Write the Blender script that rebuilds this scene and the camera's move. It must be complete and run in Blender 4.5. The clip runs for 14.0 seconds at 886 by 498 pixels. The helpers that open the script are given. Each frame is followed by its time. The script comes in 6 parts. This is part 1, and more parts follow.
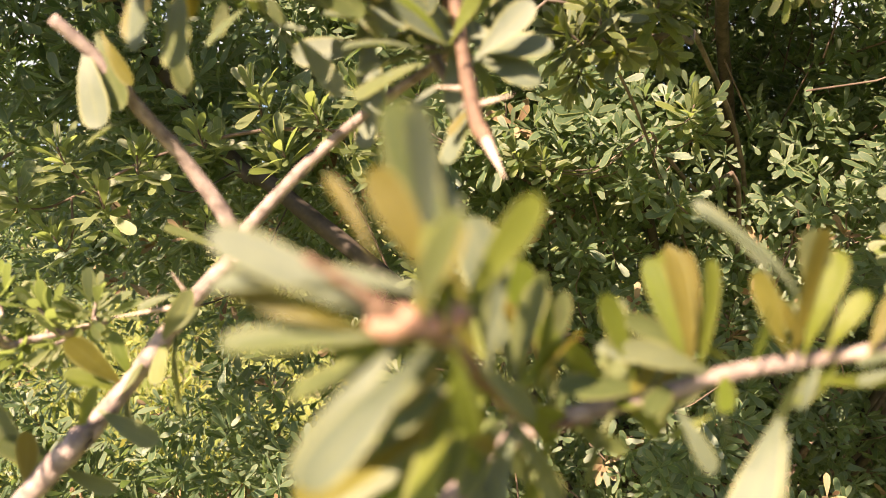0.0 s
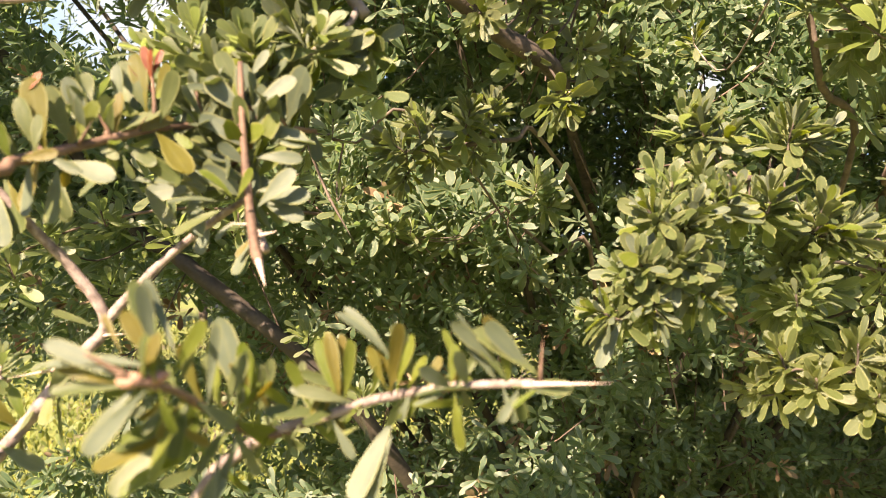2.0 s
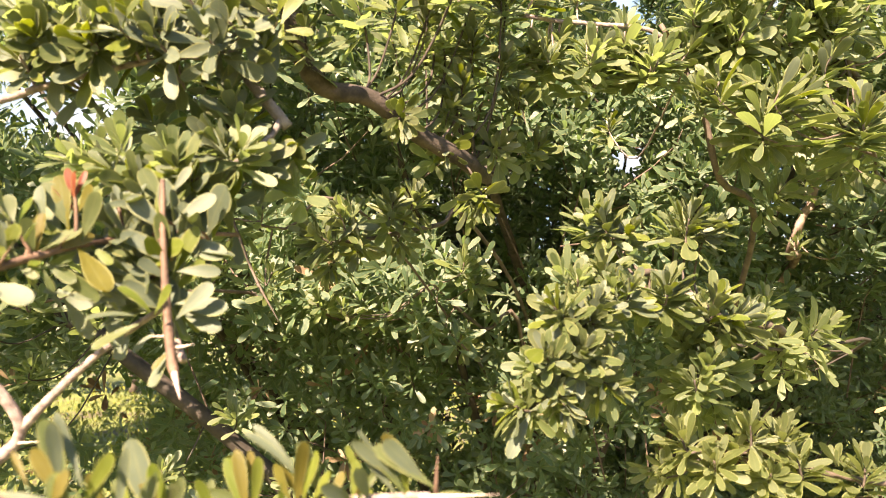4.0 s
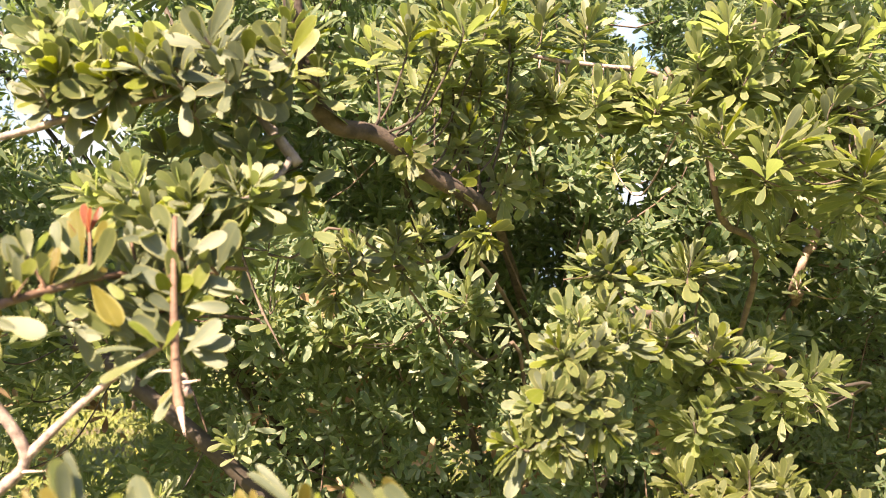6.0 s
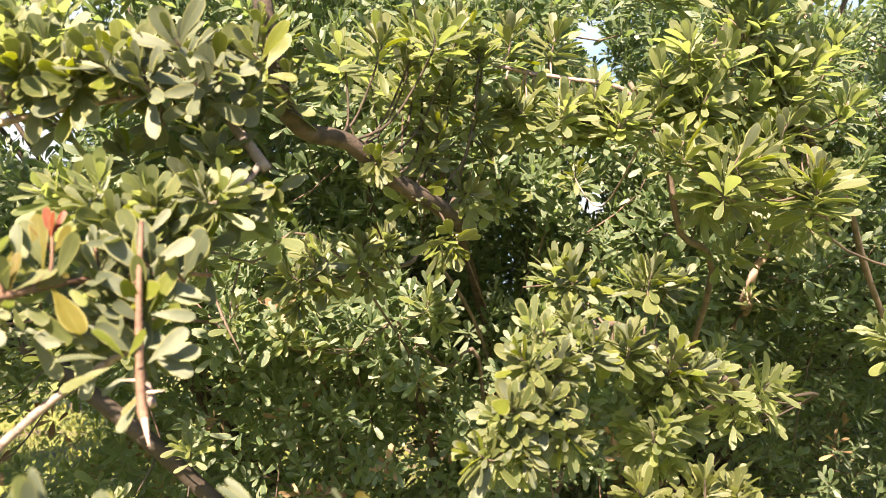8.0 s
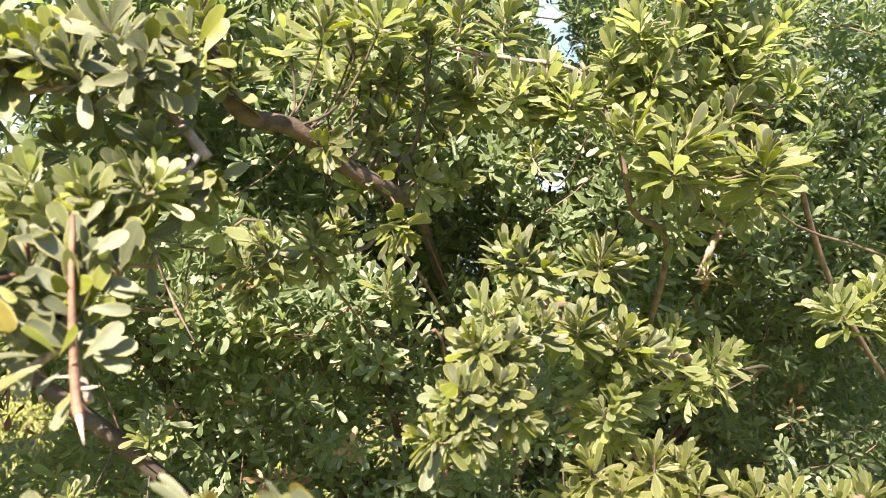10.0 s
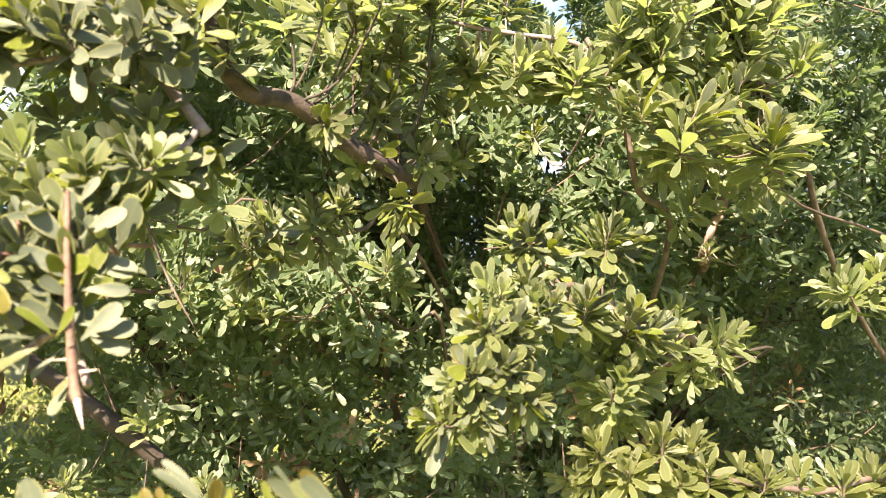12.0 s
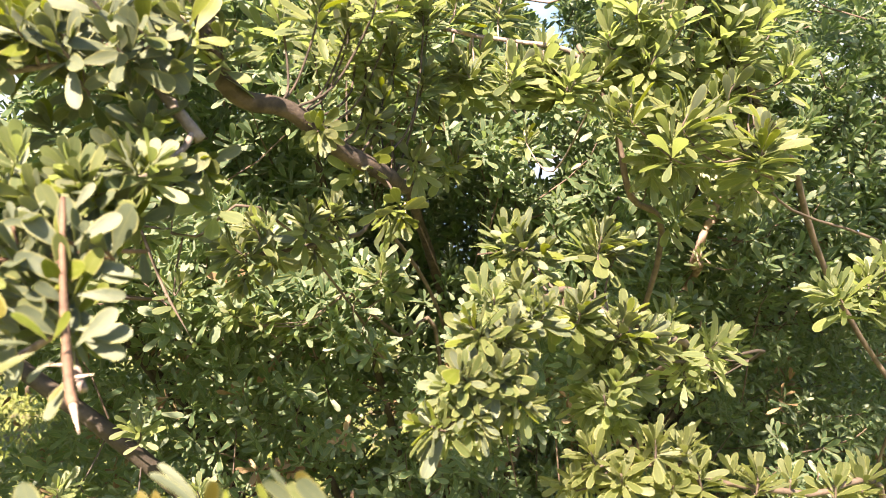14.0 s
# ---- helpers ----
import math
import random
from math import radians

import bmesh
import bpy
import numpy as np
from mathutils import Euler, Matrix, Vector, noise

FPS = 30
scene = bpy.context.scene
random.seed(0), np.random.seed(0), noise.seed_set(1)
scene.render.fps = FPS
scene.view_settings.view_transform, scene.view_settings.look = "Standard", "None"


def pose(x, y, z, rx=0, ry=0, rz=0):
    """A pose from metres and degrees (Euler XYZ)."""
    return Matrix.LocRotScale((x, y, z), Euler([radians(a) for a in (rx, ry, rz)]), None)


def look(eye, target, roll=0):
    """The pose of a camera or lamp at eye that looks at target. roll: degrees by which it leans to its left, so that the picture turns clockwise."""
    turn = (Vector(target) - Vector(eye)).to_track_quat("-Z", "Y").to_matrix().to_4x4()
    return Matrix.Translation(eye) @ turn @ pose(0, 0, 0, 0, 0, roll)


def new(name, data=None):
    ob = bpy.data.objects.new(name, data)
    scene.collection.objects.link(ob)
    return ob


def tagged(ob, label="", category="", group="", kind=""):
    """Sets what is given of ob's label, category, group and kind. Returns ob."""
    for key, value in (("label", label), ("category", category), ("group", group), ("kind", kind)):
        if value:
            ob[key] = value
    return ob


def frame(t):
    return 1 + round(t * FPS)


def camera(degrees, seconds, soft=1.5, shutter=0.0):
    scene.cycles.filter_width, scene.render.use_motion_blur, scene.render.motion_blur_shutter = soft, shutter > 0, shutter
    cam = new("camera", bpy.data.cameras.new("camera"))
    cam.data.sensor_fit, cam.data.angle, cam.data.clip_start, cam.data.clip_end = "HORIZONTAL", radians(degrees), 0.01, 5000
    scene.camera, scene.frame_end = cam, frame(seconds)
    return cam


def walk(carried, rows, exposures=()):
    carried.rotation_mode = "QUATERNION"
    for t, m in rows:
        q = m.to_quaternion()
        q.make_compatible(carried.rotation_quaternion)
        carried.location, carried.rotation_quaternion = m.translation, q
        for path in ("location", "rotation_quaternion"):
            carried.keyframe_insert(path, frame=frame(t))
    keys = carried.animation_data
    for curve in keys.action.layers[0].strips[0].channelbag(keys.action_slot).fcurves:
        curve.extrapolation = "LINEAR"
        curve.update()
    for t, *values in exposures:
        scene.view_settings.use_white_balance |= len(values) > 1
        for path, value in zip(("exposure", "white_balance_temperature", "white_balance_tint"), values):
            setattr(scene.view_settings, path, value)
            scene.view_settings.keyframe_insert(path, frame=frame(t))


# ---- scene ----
cam = camera(64, 14.0, soft=0.95)
PATH = [
    (0, look((0.0000, 0.0000, 1.4500), (-0.0000, 1.9924, 1.2757), 1.00)),
    (0.5, look((0.0095, -0.0477, 1.4628), (0.0168, 1.9482, 1.3350), 0.91)),
    (1, look((0.0321, -0.0791, 1.4643), (0.0679, 1.9169, 1.3432), 0.56)),
    (1.5, look((0.0583, -0.1220, 1.4741), (0.1758, 1.8726, 1.3871), 0.88)),
    (2, look((0.0840, -0.1571, 1.4834), (0.2635, 1.8344, 1.4417), 0.68)),
    (2.2, look((0.0879, -0.1592, 1.4853), (0.2772, 1.8314, 1.4412), -0.00)),
    (2.5, look((0.0963, -0.1552, 1.4944), (0.3362, 1.8303, 1.4872), -0.52)),
    (3, look((0.1009, -0.1658, 1.5016), (0.3903, 1.8131, 1.5123), -1.24)),
    (3.2, look((0.1016, -0.1726, 1.5039), (0.4250, 1.8008, 1.5413), -0.98)),
    (5.3, look((0.0991, -0.2022, 1.5300), (0.4067, 1.7678, 1.6866), 1.68)),
    (5.5, look((0.0994, -0.1937, 1.5256), (0.4138, 1.7756, 1.6779), 1.49)),
    (6, look((0.0980, -0.2023, 1.5281), (0.4239, 1.7619, 1.7172), 1.81)),
    (6.5, look((0.1036, -0.1945, 1.5332), (0.4689, 1.7633, 1.7168), 1.88)),
    (7, look((0.0967, -0.1978, 1.5367), (0.4943, 1.7550, 1.7060), 1.34)),
    (7.5, look((0.0858, -0.1956, 1.5293), (0.5626, 1.7389, 1.7036), 0.78)),
    (8, look((0.0866, -0.2013, 1.5335), (0.5340, 1.7375, 1.7352), 2.62)),
    (8.2, look((0.0937, -0.2135, 1.5328), (0.5623, 1.7212, 1.7264), 1.46)),
    (10.3, look((0.1071, -0.2060, 1.5395), (0.6382, 1.7167, 1.6848), 1.29)),
    (10.5, look((0.1049, -0.2108, 1.5389), (0.6353, 1.7113, 1.6943), 1.29)),
    (11, look((0.1050, -0.2061, 1.5357), (0.6514, 1.7144, 1.6503), 0.82)),
    (11.5, look((0.1061, -0.2060, 1.5386), (0.6457, 1.7166, 1.6494), 1.01)),
    (12, look((0.1013, -0.1873, 1.5369), (0.6482, 1.7339, 1.6354), 1.12)),
    (12.5, look((0.1005, -0.1825, 1.5357), (0.6462, 1.7393, 1.6302), 0.92)),
    (13, look((0.1035, -0.1964, 1.5333), (0.6658, 1.7196, 1.6464), 0.55)),
    (13.5, look((0.0983, -0.1909, 1.5401), (0.6653, 1.7236, 1.6549), 1.06)),
    (14, look((0.1000, -0.1912, 1.5352), (0.6642, 1.7240, 1.6521), 0.85)),
]
walk(cam, PATH, [(0, 2.56, 6800, 19), (1.5, 2.56, 6650, 17), (3, 2.84, 6600, 16), (6.5, 2.87, 6650, 18), (8.2, 2.85, 6500, 16), (10.6, 3.00, 6150, 16), (11.6, 3.02, 6250, 16), (14, 3.02, 6300, 16)])

# ---- light ----
world = bpy.data.worlds.new("daylight")
scene.world = world
world.use_nodes = True
wn = world.node_tree
sky = wn.nodes.new("ShaderNodeTexSky")
sky.sky_type = 'NISHITA'
sky.sun_disc = False
SUN_TO = Vector((-0.42, -0.60, 0.68)).normalized()
sky.sun_elevation = math.asin(SUN_TO.z)
sky.sun_rotation = math.atan2(SUN_TO.x, SUN_TO.y)
sky.dust_density = 1.5
sky.ozone_density = 2.5
wn.links.new(sky.outputs[0], wn.nodes["Background"].inputs[0])
wn.nodes["Background"].inputs[1].default_value = 0.036
sun = new("sun", bpy.data.lights.new("sun", 'SUN'))
sun.data.energy = 3.95
sun.data.angle = radians(0.53)
sun.data.color = (1.0, 0.80, 0.57)
sun.matrix_world = look(SUN_TO * 20, (0, 0, 0))
# the lens keeps the middle distance sharp; twigs a hand's width away go soft
cam.data.dof.use_dof = True
cam.data.dof.focus_distance = 1.05
cam.data.dof.aperture_fstop = 9.0

# ---- materials ----
def nodes_of(name):
    m = bpy.data.materials.new(name)
    m.use_nodes = True
    nt = m.node_tree
    return m, nt, nt.nodes, nt.links, nt.nodes["Principled BSDF"]


def ramp(nt, fac, stops):
    r = nt.nodes.new("ShaderNodeValToRGB")
    while len(r.color_ramp.elements) < len(stops):
        r.color_ramp.elements.new(0.5)
    for e, (p, c) in zip(r.color_ramp.elements, stops):
        e.position, e.color = p, (*c, 1)
    nt.links.new(fac, r.inputs[0])
    return r.outputs[0]


def noise_tex(nt, scale, detail=3.0, where="Object"):
    c = nt.nodes.new("ShaderNodeTexCoord")
    n = nt.nodes.new("ShaderNodeTexNoise")
    n.inputs["Scale"].default_value, n.inputs["Detail"].default_value = scale, detail
    nt.links.new(c.outputs[where], n.inputs["Vector"])
    return n.outputs["Fac"]


def blend(nt, fac, a, b, mode="MIX"):
    x = nt.nodes.new("ShaderNodeMix")
    x.data_type, x.blend_type = 'RGBA', mode
    for sock, v in ((x.inputs[0], fac), (x.inputs[6], a), (x.inputs[7], b)):
        if isinstance(v, (int, float)):
            sock.default_value = v
        elif isinstance(v, tuple):
            sock.default_value = (*v, 1)
        else:
            nt.links.new(v, sock)
    return x.outputs[2]


def calc(nt, op, a, b=0.0):
    x = nt.nodes.new("ShaderNodeMath")
    x.operation = op
    for sock, v in zip(x.inputs, (a, b)):
        if isinstance(v, (int, float)):
            sock.default_value = v
        else:
            nt.links.new(v, sock)
    return x.outputs[0]


def leaf_material(name, stops, through_colour, island, see_through=0.50, rough=0.43):
    """A leathery leaf: colour from leaf to leaf, pale midrib and rim, mottling, light passing through."""
    m, nt, nd, ln, p = nodes_of(name)
    if island:
        rnd = nd.new("ShaderNodeNewGeometry").outputs["Random Per Island"]
    else:
        rnd = nd.new("ShaderNodeObjectInfo").outputs["Random"]
    col = ramp(nt, rnd, stops)
    uv = nd.new("ShaderNodeUVMap")
    sep = nd.new("ShaderNodeSeparateXYZ")
    ln.new(uv.outputs[0], sep.inputs[0])
    across = calc(nt, 'ABSOLUTE', calc(nt, 'SUBTRACT', sep.outputs[0], 0.5))
    rib = calc(nt, 'LESS_THAN', across, 0.035)
    rim = calc(nt, 'GREATER_THAN', across, 0.425)
    lines = calc(nt, 'ADD', calc(nt, 'MULTIPLY', rib, 0.20), calc(nt, 'MULTIPLY', rim, 0.60))
    fine = noise_tex(nt, 90.0, 4.0, "UV" if island else "Object")
    broad = noise_tex(nt, 5.0, 2.0)
    col = blend(nt, 0.55, col, ramp(nt, fine, [(0.3, (0.55, 0.55, 0.5)), (0.7, (1.15, 1.15, 1.1))]), "MULTIPLY")
    col = blend(nt, 0.35, col, ramp(nt, broad, [(0.35, (0.7, 0.75, 0.7)), (0.65, (1.25, 1.2, 1.0))]), "MULTIPLY")
    col = blend(nt, lines, col, (0.33, 0.32, 0.13))
    ln.new(col, p.inputs["Base Color"])
    rg = calc(nt, 'ADD', calc(nt, 'MULTIPLY', fine, 0.22), rough - 0.11)
    ln.new(rg, p.inputs["Roughness"])
    p.inputs["Specular IOR Level"].default_value = 0.50
    b = nd.new("ShaderNodeBump")
    b.inputs["Strength"].default_value, b.inputs["Distance"].default_value = 0.25, 0.0008
    ln.new(fine, b.inputs["Height"])
    ln.new(b.outputs[0], p.inputs["Normal"])
    tr = nd.new("ShaderNodeBsdfTranslucent")
    ln.new(blend(nt, 0.65, col, through_colour), tr.inputs[0])
    mix = nd.new("ShaderNodeMixShader")
    mix.inputs[0].default_value = see_through
    ln.new(p.outputs[0], mix.inputs[1])
    ln.new(tr.outputs[0], mix.inputs[2])
    ln.new(mix.outputs[0], nd["Material Output"].inputs[0])
    return m


def bark_material(name, dark, light, scale=60.0, rough=0.75):
    m, nt, nd, ln, p = nodes_of(name)
    n1, n2 = noise_tex(nt, scale, 5.0), noise_tex(nt, scale * 6, 3.0)
    col = ramp(nt, n1, [(0.3, dark), (0.68, light)])
    col = blend(nt, 0.5, col, ramp(nt, n2, [(0.3, (0.6, 0.6, 0.6)), (0.7, (1.2, 1.2, 1.2))]), "MULTIPLY")
    ln.new(col, p.inputs["Base Color"])
    p.inputs["Roughness"].default_value = rough
    b = nd.new("ShaderNodeBump")
    b.inputs["Strength"].default_value, b.inputs["Distance"].default_value = 0.7, 0.001
    ln.new(n2, b.inputs["Height"])
    ln.new(b.outputs[0], p.inputs["Normal"])
    return m


GREENS = [(0.0, (0.090, 0.117, 0.046)), (0.40, (0.125, 0.150, 0.060)), (0.75, (0.156, 0.177, 0.083)), (1.0, (0.187, 0.204, 0.122))]
PALES = [(0.0, (0.116, 0.142, 0.099)), (0.6, (0.139, 0.166, 0.120)), (1.0, (0.167, 0.194, 0.148))]
LEAF_TOP = leaf_material("leaf_green", GREENS, (0.50, 0.60, 0.14), False, 0.44)
LEAF_UNDER = leaf_material("leaf_underside", PALES, (0.52, 0.58, 0.20), False, 0.38, 0.50)
LEAF_YOUNG = leaf_material("leaf_young_red", [(0.0, (0.22, 0.05, 0.025)), (1.0, (0.30, 0.09, 0.04))], (0.70, 0.20, 0.08), False, 0.40)
LEAF_AMBER = leaf_material("leaf_amber", [(0.0, (0.165, 0.135, 0.030)), (1.0, (0.17, 0.165, 0.035))], (0.70, 0.60, 0.09), False, 0.50)
LEAF_LIME = leaf_material("leaf_lime", [(0.0, (0.12, 0.165, 0.025)), (1.0, (0.175, 0.20, 0.035))], (0.66, 0.72, 0.10), False, 0.52)
GREENS_TUFT = [(0.0, (0.087, 0.117, 0.060)), (0.4, (0.119, 0.148, 0.081)), (0.7, (0.152, 0.175, 0.107)), (0.85, (0.152, 0.182, 0.056)), (0.90, (0.170, 0.190, 0.127)), (1.0, (0.193, 0.211, 0.152))]
LEAF_TUFT = leaf_material("leaf_tuft", GREENS_TUFT, (0.48, 0.60, 0.14), True, 0.42)
# greens of the mass, darker and less red: shade put into the colour
GREENS_SHADED = [(0.0, (0.051, 0.092, 0.053)), (0.45, (0.076, 0.122, 0.070)), (0.80, (0.104, 0.149, 0.094)), (0.95, (0.136, 0.178, 0.132)), (1.0, (0.165, 0.206, 0.174))]
LEAF_OLIVE = leaf_material("leaf_olive", [(0.0, (0.076, 0.096, 0.036)), (0.5, (0.102, 0.121, 0.048)), (0.85, (0.122, 0.140, 0.070)), (1.0, (0.150, 0.168, 0.112))], (0.46, 0.52, 0.11), True, 0.40)
LEAF_MASS = leaf_material("leaf_mass", GREENS_SHADED, (0.34, 0.49, 0.12), True, 0.37)
LEAF_FAR = leaf_material("leaf_far", [(0.0, (0.05, 0.085, 0.02)), (1.0, (0.12, 0.15, 0.04))], (0.20, 0.26, 0.03), True, 0.25)
HERB = leaf_material("herb", [(0.0, (0.10, 0.14, 0.03)), (0.6, (0.16, 0.20, 0.04)), (0.9, (0.26, 0.26, 0.05)), (1.0, (0.40, 0.35, 0.06))], (0.35, 0.38, 0.04), True, 0.35, 0.6)
DRY = leaf_material("dry_leaf", [(0.0, (0.16, 0.09, 0.055)), (1.0, (0.32, 0.23, 0.15))], (0.3, 0.15, 0.05), True, 0.15, 0.7)
BARK_PALE = bark_material("bark_pale", (0.12, 0.086, 0.078), (0.38, 0.30, 0.27), 170.0)
BARK_RED = bark_material("bark_red_brown", (0.080, 0.046, 0.030), (0.215, 0.130, 0.086))
BARK_DARK = bark_material("bark_dark", (0.050, 0.038, 0.031), (0.155, 0.115, 0.090), 40.0)
# shade put into the bark colour, for limbs and stems deep in the shrub
BARK_SHADED = bark_material("bark_shaded", (0.022, 0.017, 0.013), (0.066, 0.050, 0.039), 30.0)
BARK_PINK = bark_material("bark_pinkish", (0.15, 0.095, 0.075), (0.42, 0.31, 0.255), 45.0)
BARK_NODE = bark_material("bark_node", (0.26, 0.115, 0.075), (0.42, 0.24, 0.17), 90.0)
BARK_GREY = bark_material("bark_grey", (0.085, 0.068, 0.060), (0.27, 0.23, 0.205), 55.0, 0.85)
BARK_TAN = bark_material("bark_tan", (0.05, 0.034, 0.026), (0.16, 0.110, 0.085), 45.0)
# bark colour darkened so that the sunlit limb reads as shaded
BARK_LIMB_SHADED = bark_material("bark_limb_shaded", (0.022, 0.017, 0.014), (0.095, 0.070, 0.055), 70.0, 0.85)
THORN = bark_material("thorn", (0.40, 0.29, 0.24), (0.58, 0.46, 0.40), 80.0, 0.5)


def ground_material():
    m, nt, nd, ln, p = nodes_of("ground")
    a, b = noise_tex(nt, 0.9, 6.0), noise_tex(nt, 25.0, 5.0)
    soil = ramp(nt, b, [(0.3, (0.075, 0.058, 0.036)), (0.7, (0.15, 0.12, 0.075))])
    turf = ramp(nt, b, [(0.3, (0.10, 0.125, 0.025)), (0.7, (0.19, 0.21, 0.05))])
    ln.new(blend(nt, ramp(nt, a, [(0.36, (0, 0, 0)), (0.5, (1, 1, 1))]), soil, turf), p.inputs["Base Color"])
    p.inputs["Roughness"].default_value = 0.95
    k = nd.new("ShaderNodeBump")
    k.inputs["Strength"].default_value, k.inputs["Distance"].default_value = 0.8, 0.03
    ln.new(b, k.inputs["Height"])
    ln.new(k.outputs[0], p.inputs["Normal"])
    return m


GROUND = ground_material()

# ---- builders ----
def part(name, mesh, parent, label=""):
    ob = new(name, mesh)
    ob.parent = parent
    if parent.type == 'EMPTY':
        ob.matrix_parent_inverse = Matrix.Translation(-parent.location)
    return tagged(ob, label)


def thing(name, base, label, category, group="", kind=""):
    ob = new(name)
    ob.empty_display_size = 0.1
    ob.location = base
    return tagged(ob, label, category, group, kind)


def smooth_path(pts, per=5):
    """A rounded line through the points."""
    p = [Vector(q) for q in pts]
    if len(p) < 3:
        return [p[0].lerp(p[-1], k / per) for k in range(per + 1)]
    q = [2 * p[0] - p[1]] + p + [2 * p[-1] - p[-2]]
    out = []
    for a, b, c, d in zip(q, q[1:], q[2:], q[3:]):
        for k in range(per):
            t = k / per
            out.append(0.5 * (2 * b + (c - a) * t + (2 * a - 5 * b + 4 * c - d) * t * t + (3 * b - a - 3 * c + d) * t ** 3))
    return out + [p[-1]]


def tube_arrays(line, r0, r1, sides=8, knots=0.12):
    """Vertices and quads of a tapered, slightly knotty stem."""
    verts, faces = [], []
    n = len(line)
    side = None
    for i, c in enumerate(line):
        d = (line[min(i + 1, n - 1)] - line[max(i - 1, 0)]).normalized()
        if side is None:
            side = d.orthogonal().normalized()
        side = (side - d * side.dot(d)).normalized()
        other = d.cross(side)
        r = r0 + (r1 - r0) * i / (n - 1)
        r *= 1 + min(knots, 0.0005 / max(r, 1e-4)) * (noise.noise(c * 90) + (1 if i % 5 == 2 else 0))
        for k in range(sides):
            a = 2 * math.pi * k / sides
            verts.append(c + (side * math.cos(a) + other * math.sin(a)) * r)
    for i in range(n - 1):
        for k in range(sides):
            j = (k + 1) % sides
            faces.append((i * sides + k, i * sides + j, i * sides + sides + j, i * sides + sides + k))
    faces.append(tuple(range(sides))[::-1])
    faces.append(tuple((n - 1) * sides + k for k in range(sides)))
    return verts, faces


def mesh_from(name, pieces, material):
    """One mesh from several (vertices, faces)."""
    vs, fs = [], []
    for v, f in pieces:
        o = len(vs)
        vs += [tuple(q) for q in v]
        fs += [tuple(i + o for i in face) for face in f]
    me = bpy.data.meshes.new(name)
    me.from_pydata(vs, [], fs)
    me.materials.append(material)
    me.polygons.foreach_set("use_smooth", [True] * len(me.polygons))
    return me


def half_width(u, wide):
    """Half the breadth of a spoon-shaped blade at u along its length."""
    us, ws = (0.0, 0.15, 0.36, 0.56, 0.74, 0.88, 0.965, 1.0), (0.09, 0.24, 0.60, 0.89, 1.0, 0.88, 0.56, 0.22)
    return 0.5 * wide * float(np.interp(u, us, ws))


def leaf_mesh(name, wide, curl, fold, wave, top, under):
    """A spoon-shaped leaf one unit long: two skins that meet at the rim, folded along the midrib."""
    rows = [0.0, 0.15, 0.36, 0.56, 0.74, 0.88, 0.965, 1.0]
    vs, uvs = [], []
    for u in rows:
        h = half_width(u, wide)
        z = -curl * u * u + wave * math.sin(5 * u)
        for s in (-1, 0, 1):
            vs.append((s * h, u - (0.012 if (s and u == 1.0) else 0), z + fold * abs(s) * h + wave * s * math.sin(7 * u)))
            uvs.append((0.5 + 0.5 * s, u))
    n = len(rows)
    for i in range(3 * n):
        x, y, z = vs[i]
        vs.append((x, y, z - (0.016 if i % 3 == 1 else 0.004)))
        uvs.append(uvs[i])
    faces, mats = [], []
    for i in range(n - 1):
        a, b = i * 3, i * 3 + 3
        c, d = a + 3 * n, b + 3 * n
        faces += [(a, a + 1, b + 1, b), (a + 1, a + 2, b + 2, b + 1), (c + 1, c, d, d + 1), (c + 2, c + 1, d + 1, d + 2)]
        mats += [0, 0, 1, 1]
    me = bpy.data.meshes.new(name)
    me.from_pydata(vs, [], faces)
    me.materials.append(top)
    me.materials.append(under)
    me.polygons.foreach_set("material_index", mats)
    me.polygons.foreach_set("use_smooth", [True] * len(faces))
    uv = me.uv_layers.new(name="UVMap")
    for lp in me.loops:
        uv.data[lp.index].uv = uvs[lp.vertex_index]
    return me


SHAPES = [(0.33, 0.10, 0.22, 0.010), (0.36, -0.12, 0.12, 0.014), (0.30, 0.22, 0.28, 0.012), (0.38, 0.04, 0.10, 0.018)]
LEAVES = {key: [leaf_mesh("leaf", w, c, f, v, top, under) for w, c, f, v in SHAPES] for key, top, under in (
    ("green", LEAF_TOP, LEAF_UNDER), ("pale", LEAF_UNDER, LEAF_UNDER), ("red", LEAF_YOUNG, LEAF_YOUNG),
    ("amber", LEAF_AMBER, LEAF_AMBER), ("lime", LEAF_LIME, LEAF_LIME))}
LEAF_WORDS = {"red": "young crimson leaf", "amber": "amber-tinged leaf", "pale": "pale grey-green leaf", "lime": "bright lime-green leaf"}
rng = random.Random(7)


def leaf_frame(base, d, face, long, wide=1.0):
    y = Vector(d).normalized()
    z = Vector(face) - y * Vector(face).dot(y)
    if z.length < 1e-4:
        z = y.orthogonal()
    z.normalize()
    x = y.cross(z)
    m = Matrix((x * long * wide, y * long, z * long)).transposed().to_4x4()
    m.translation = base
    return m


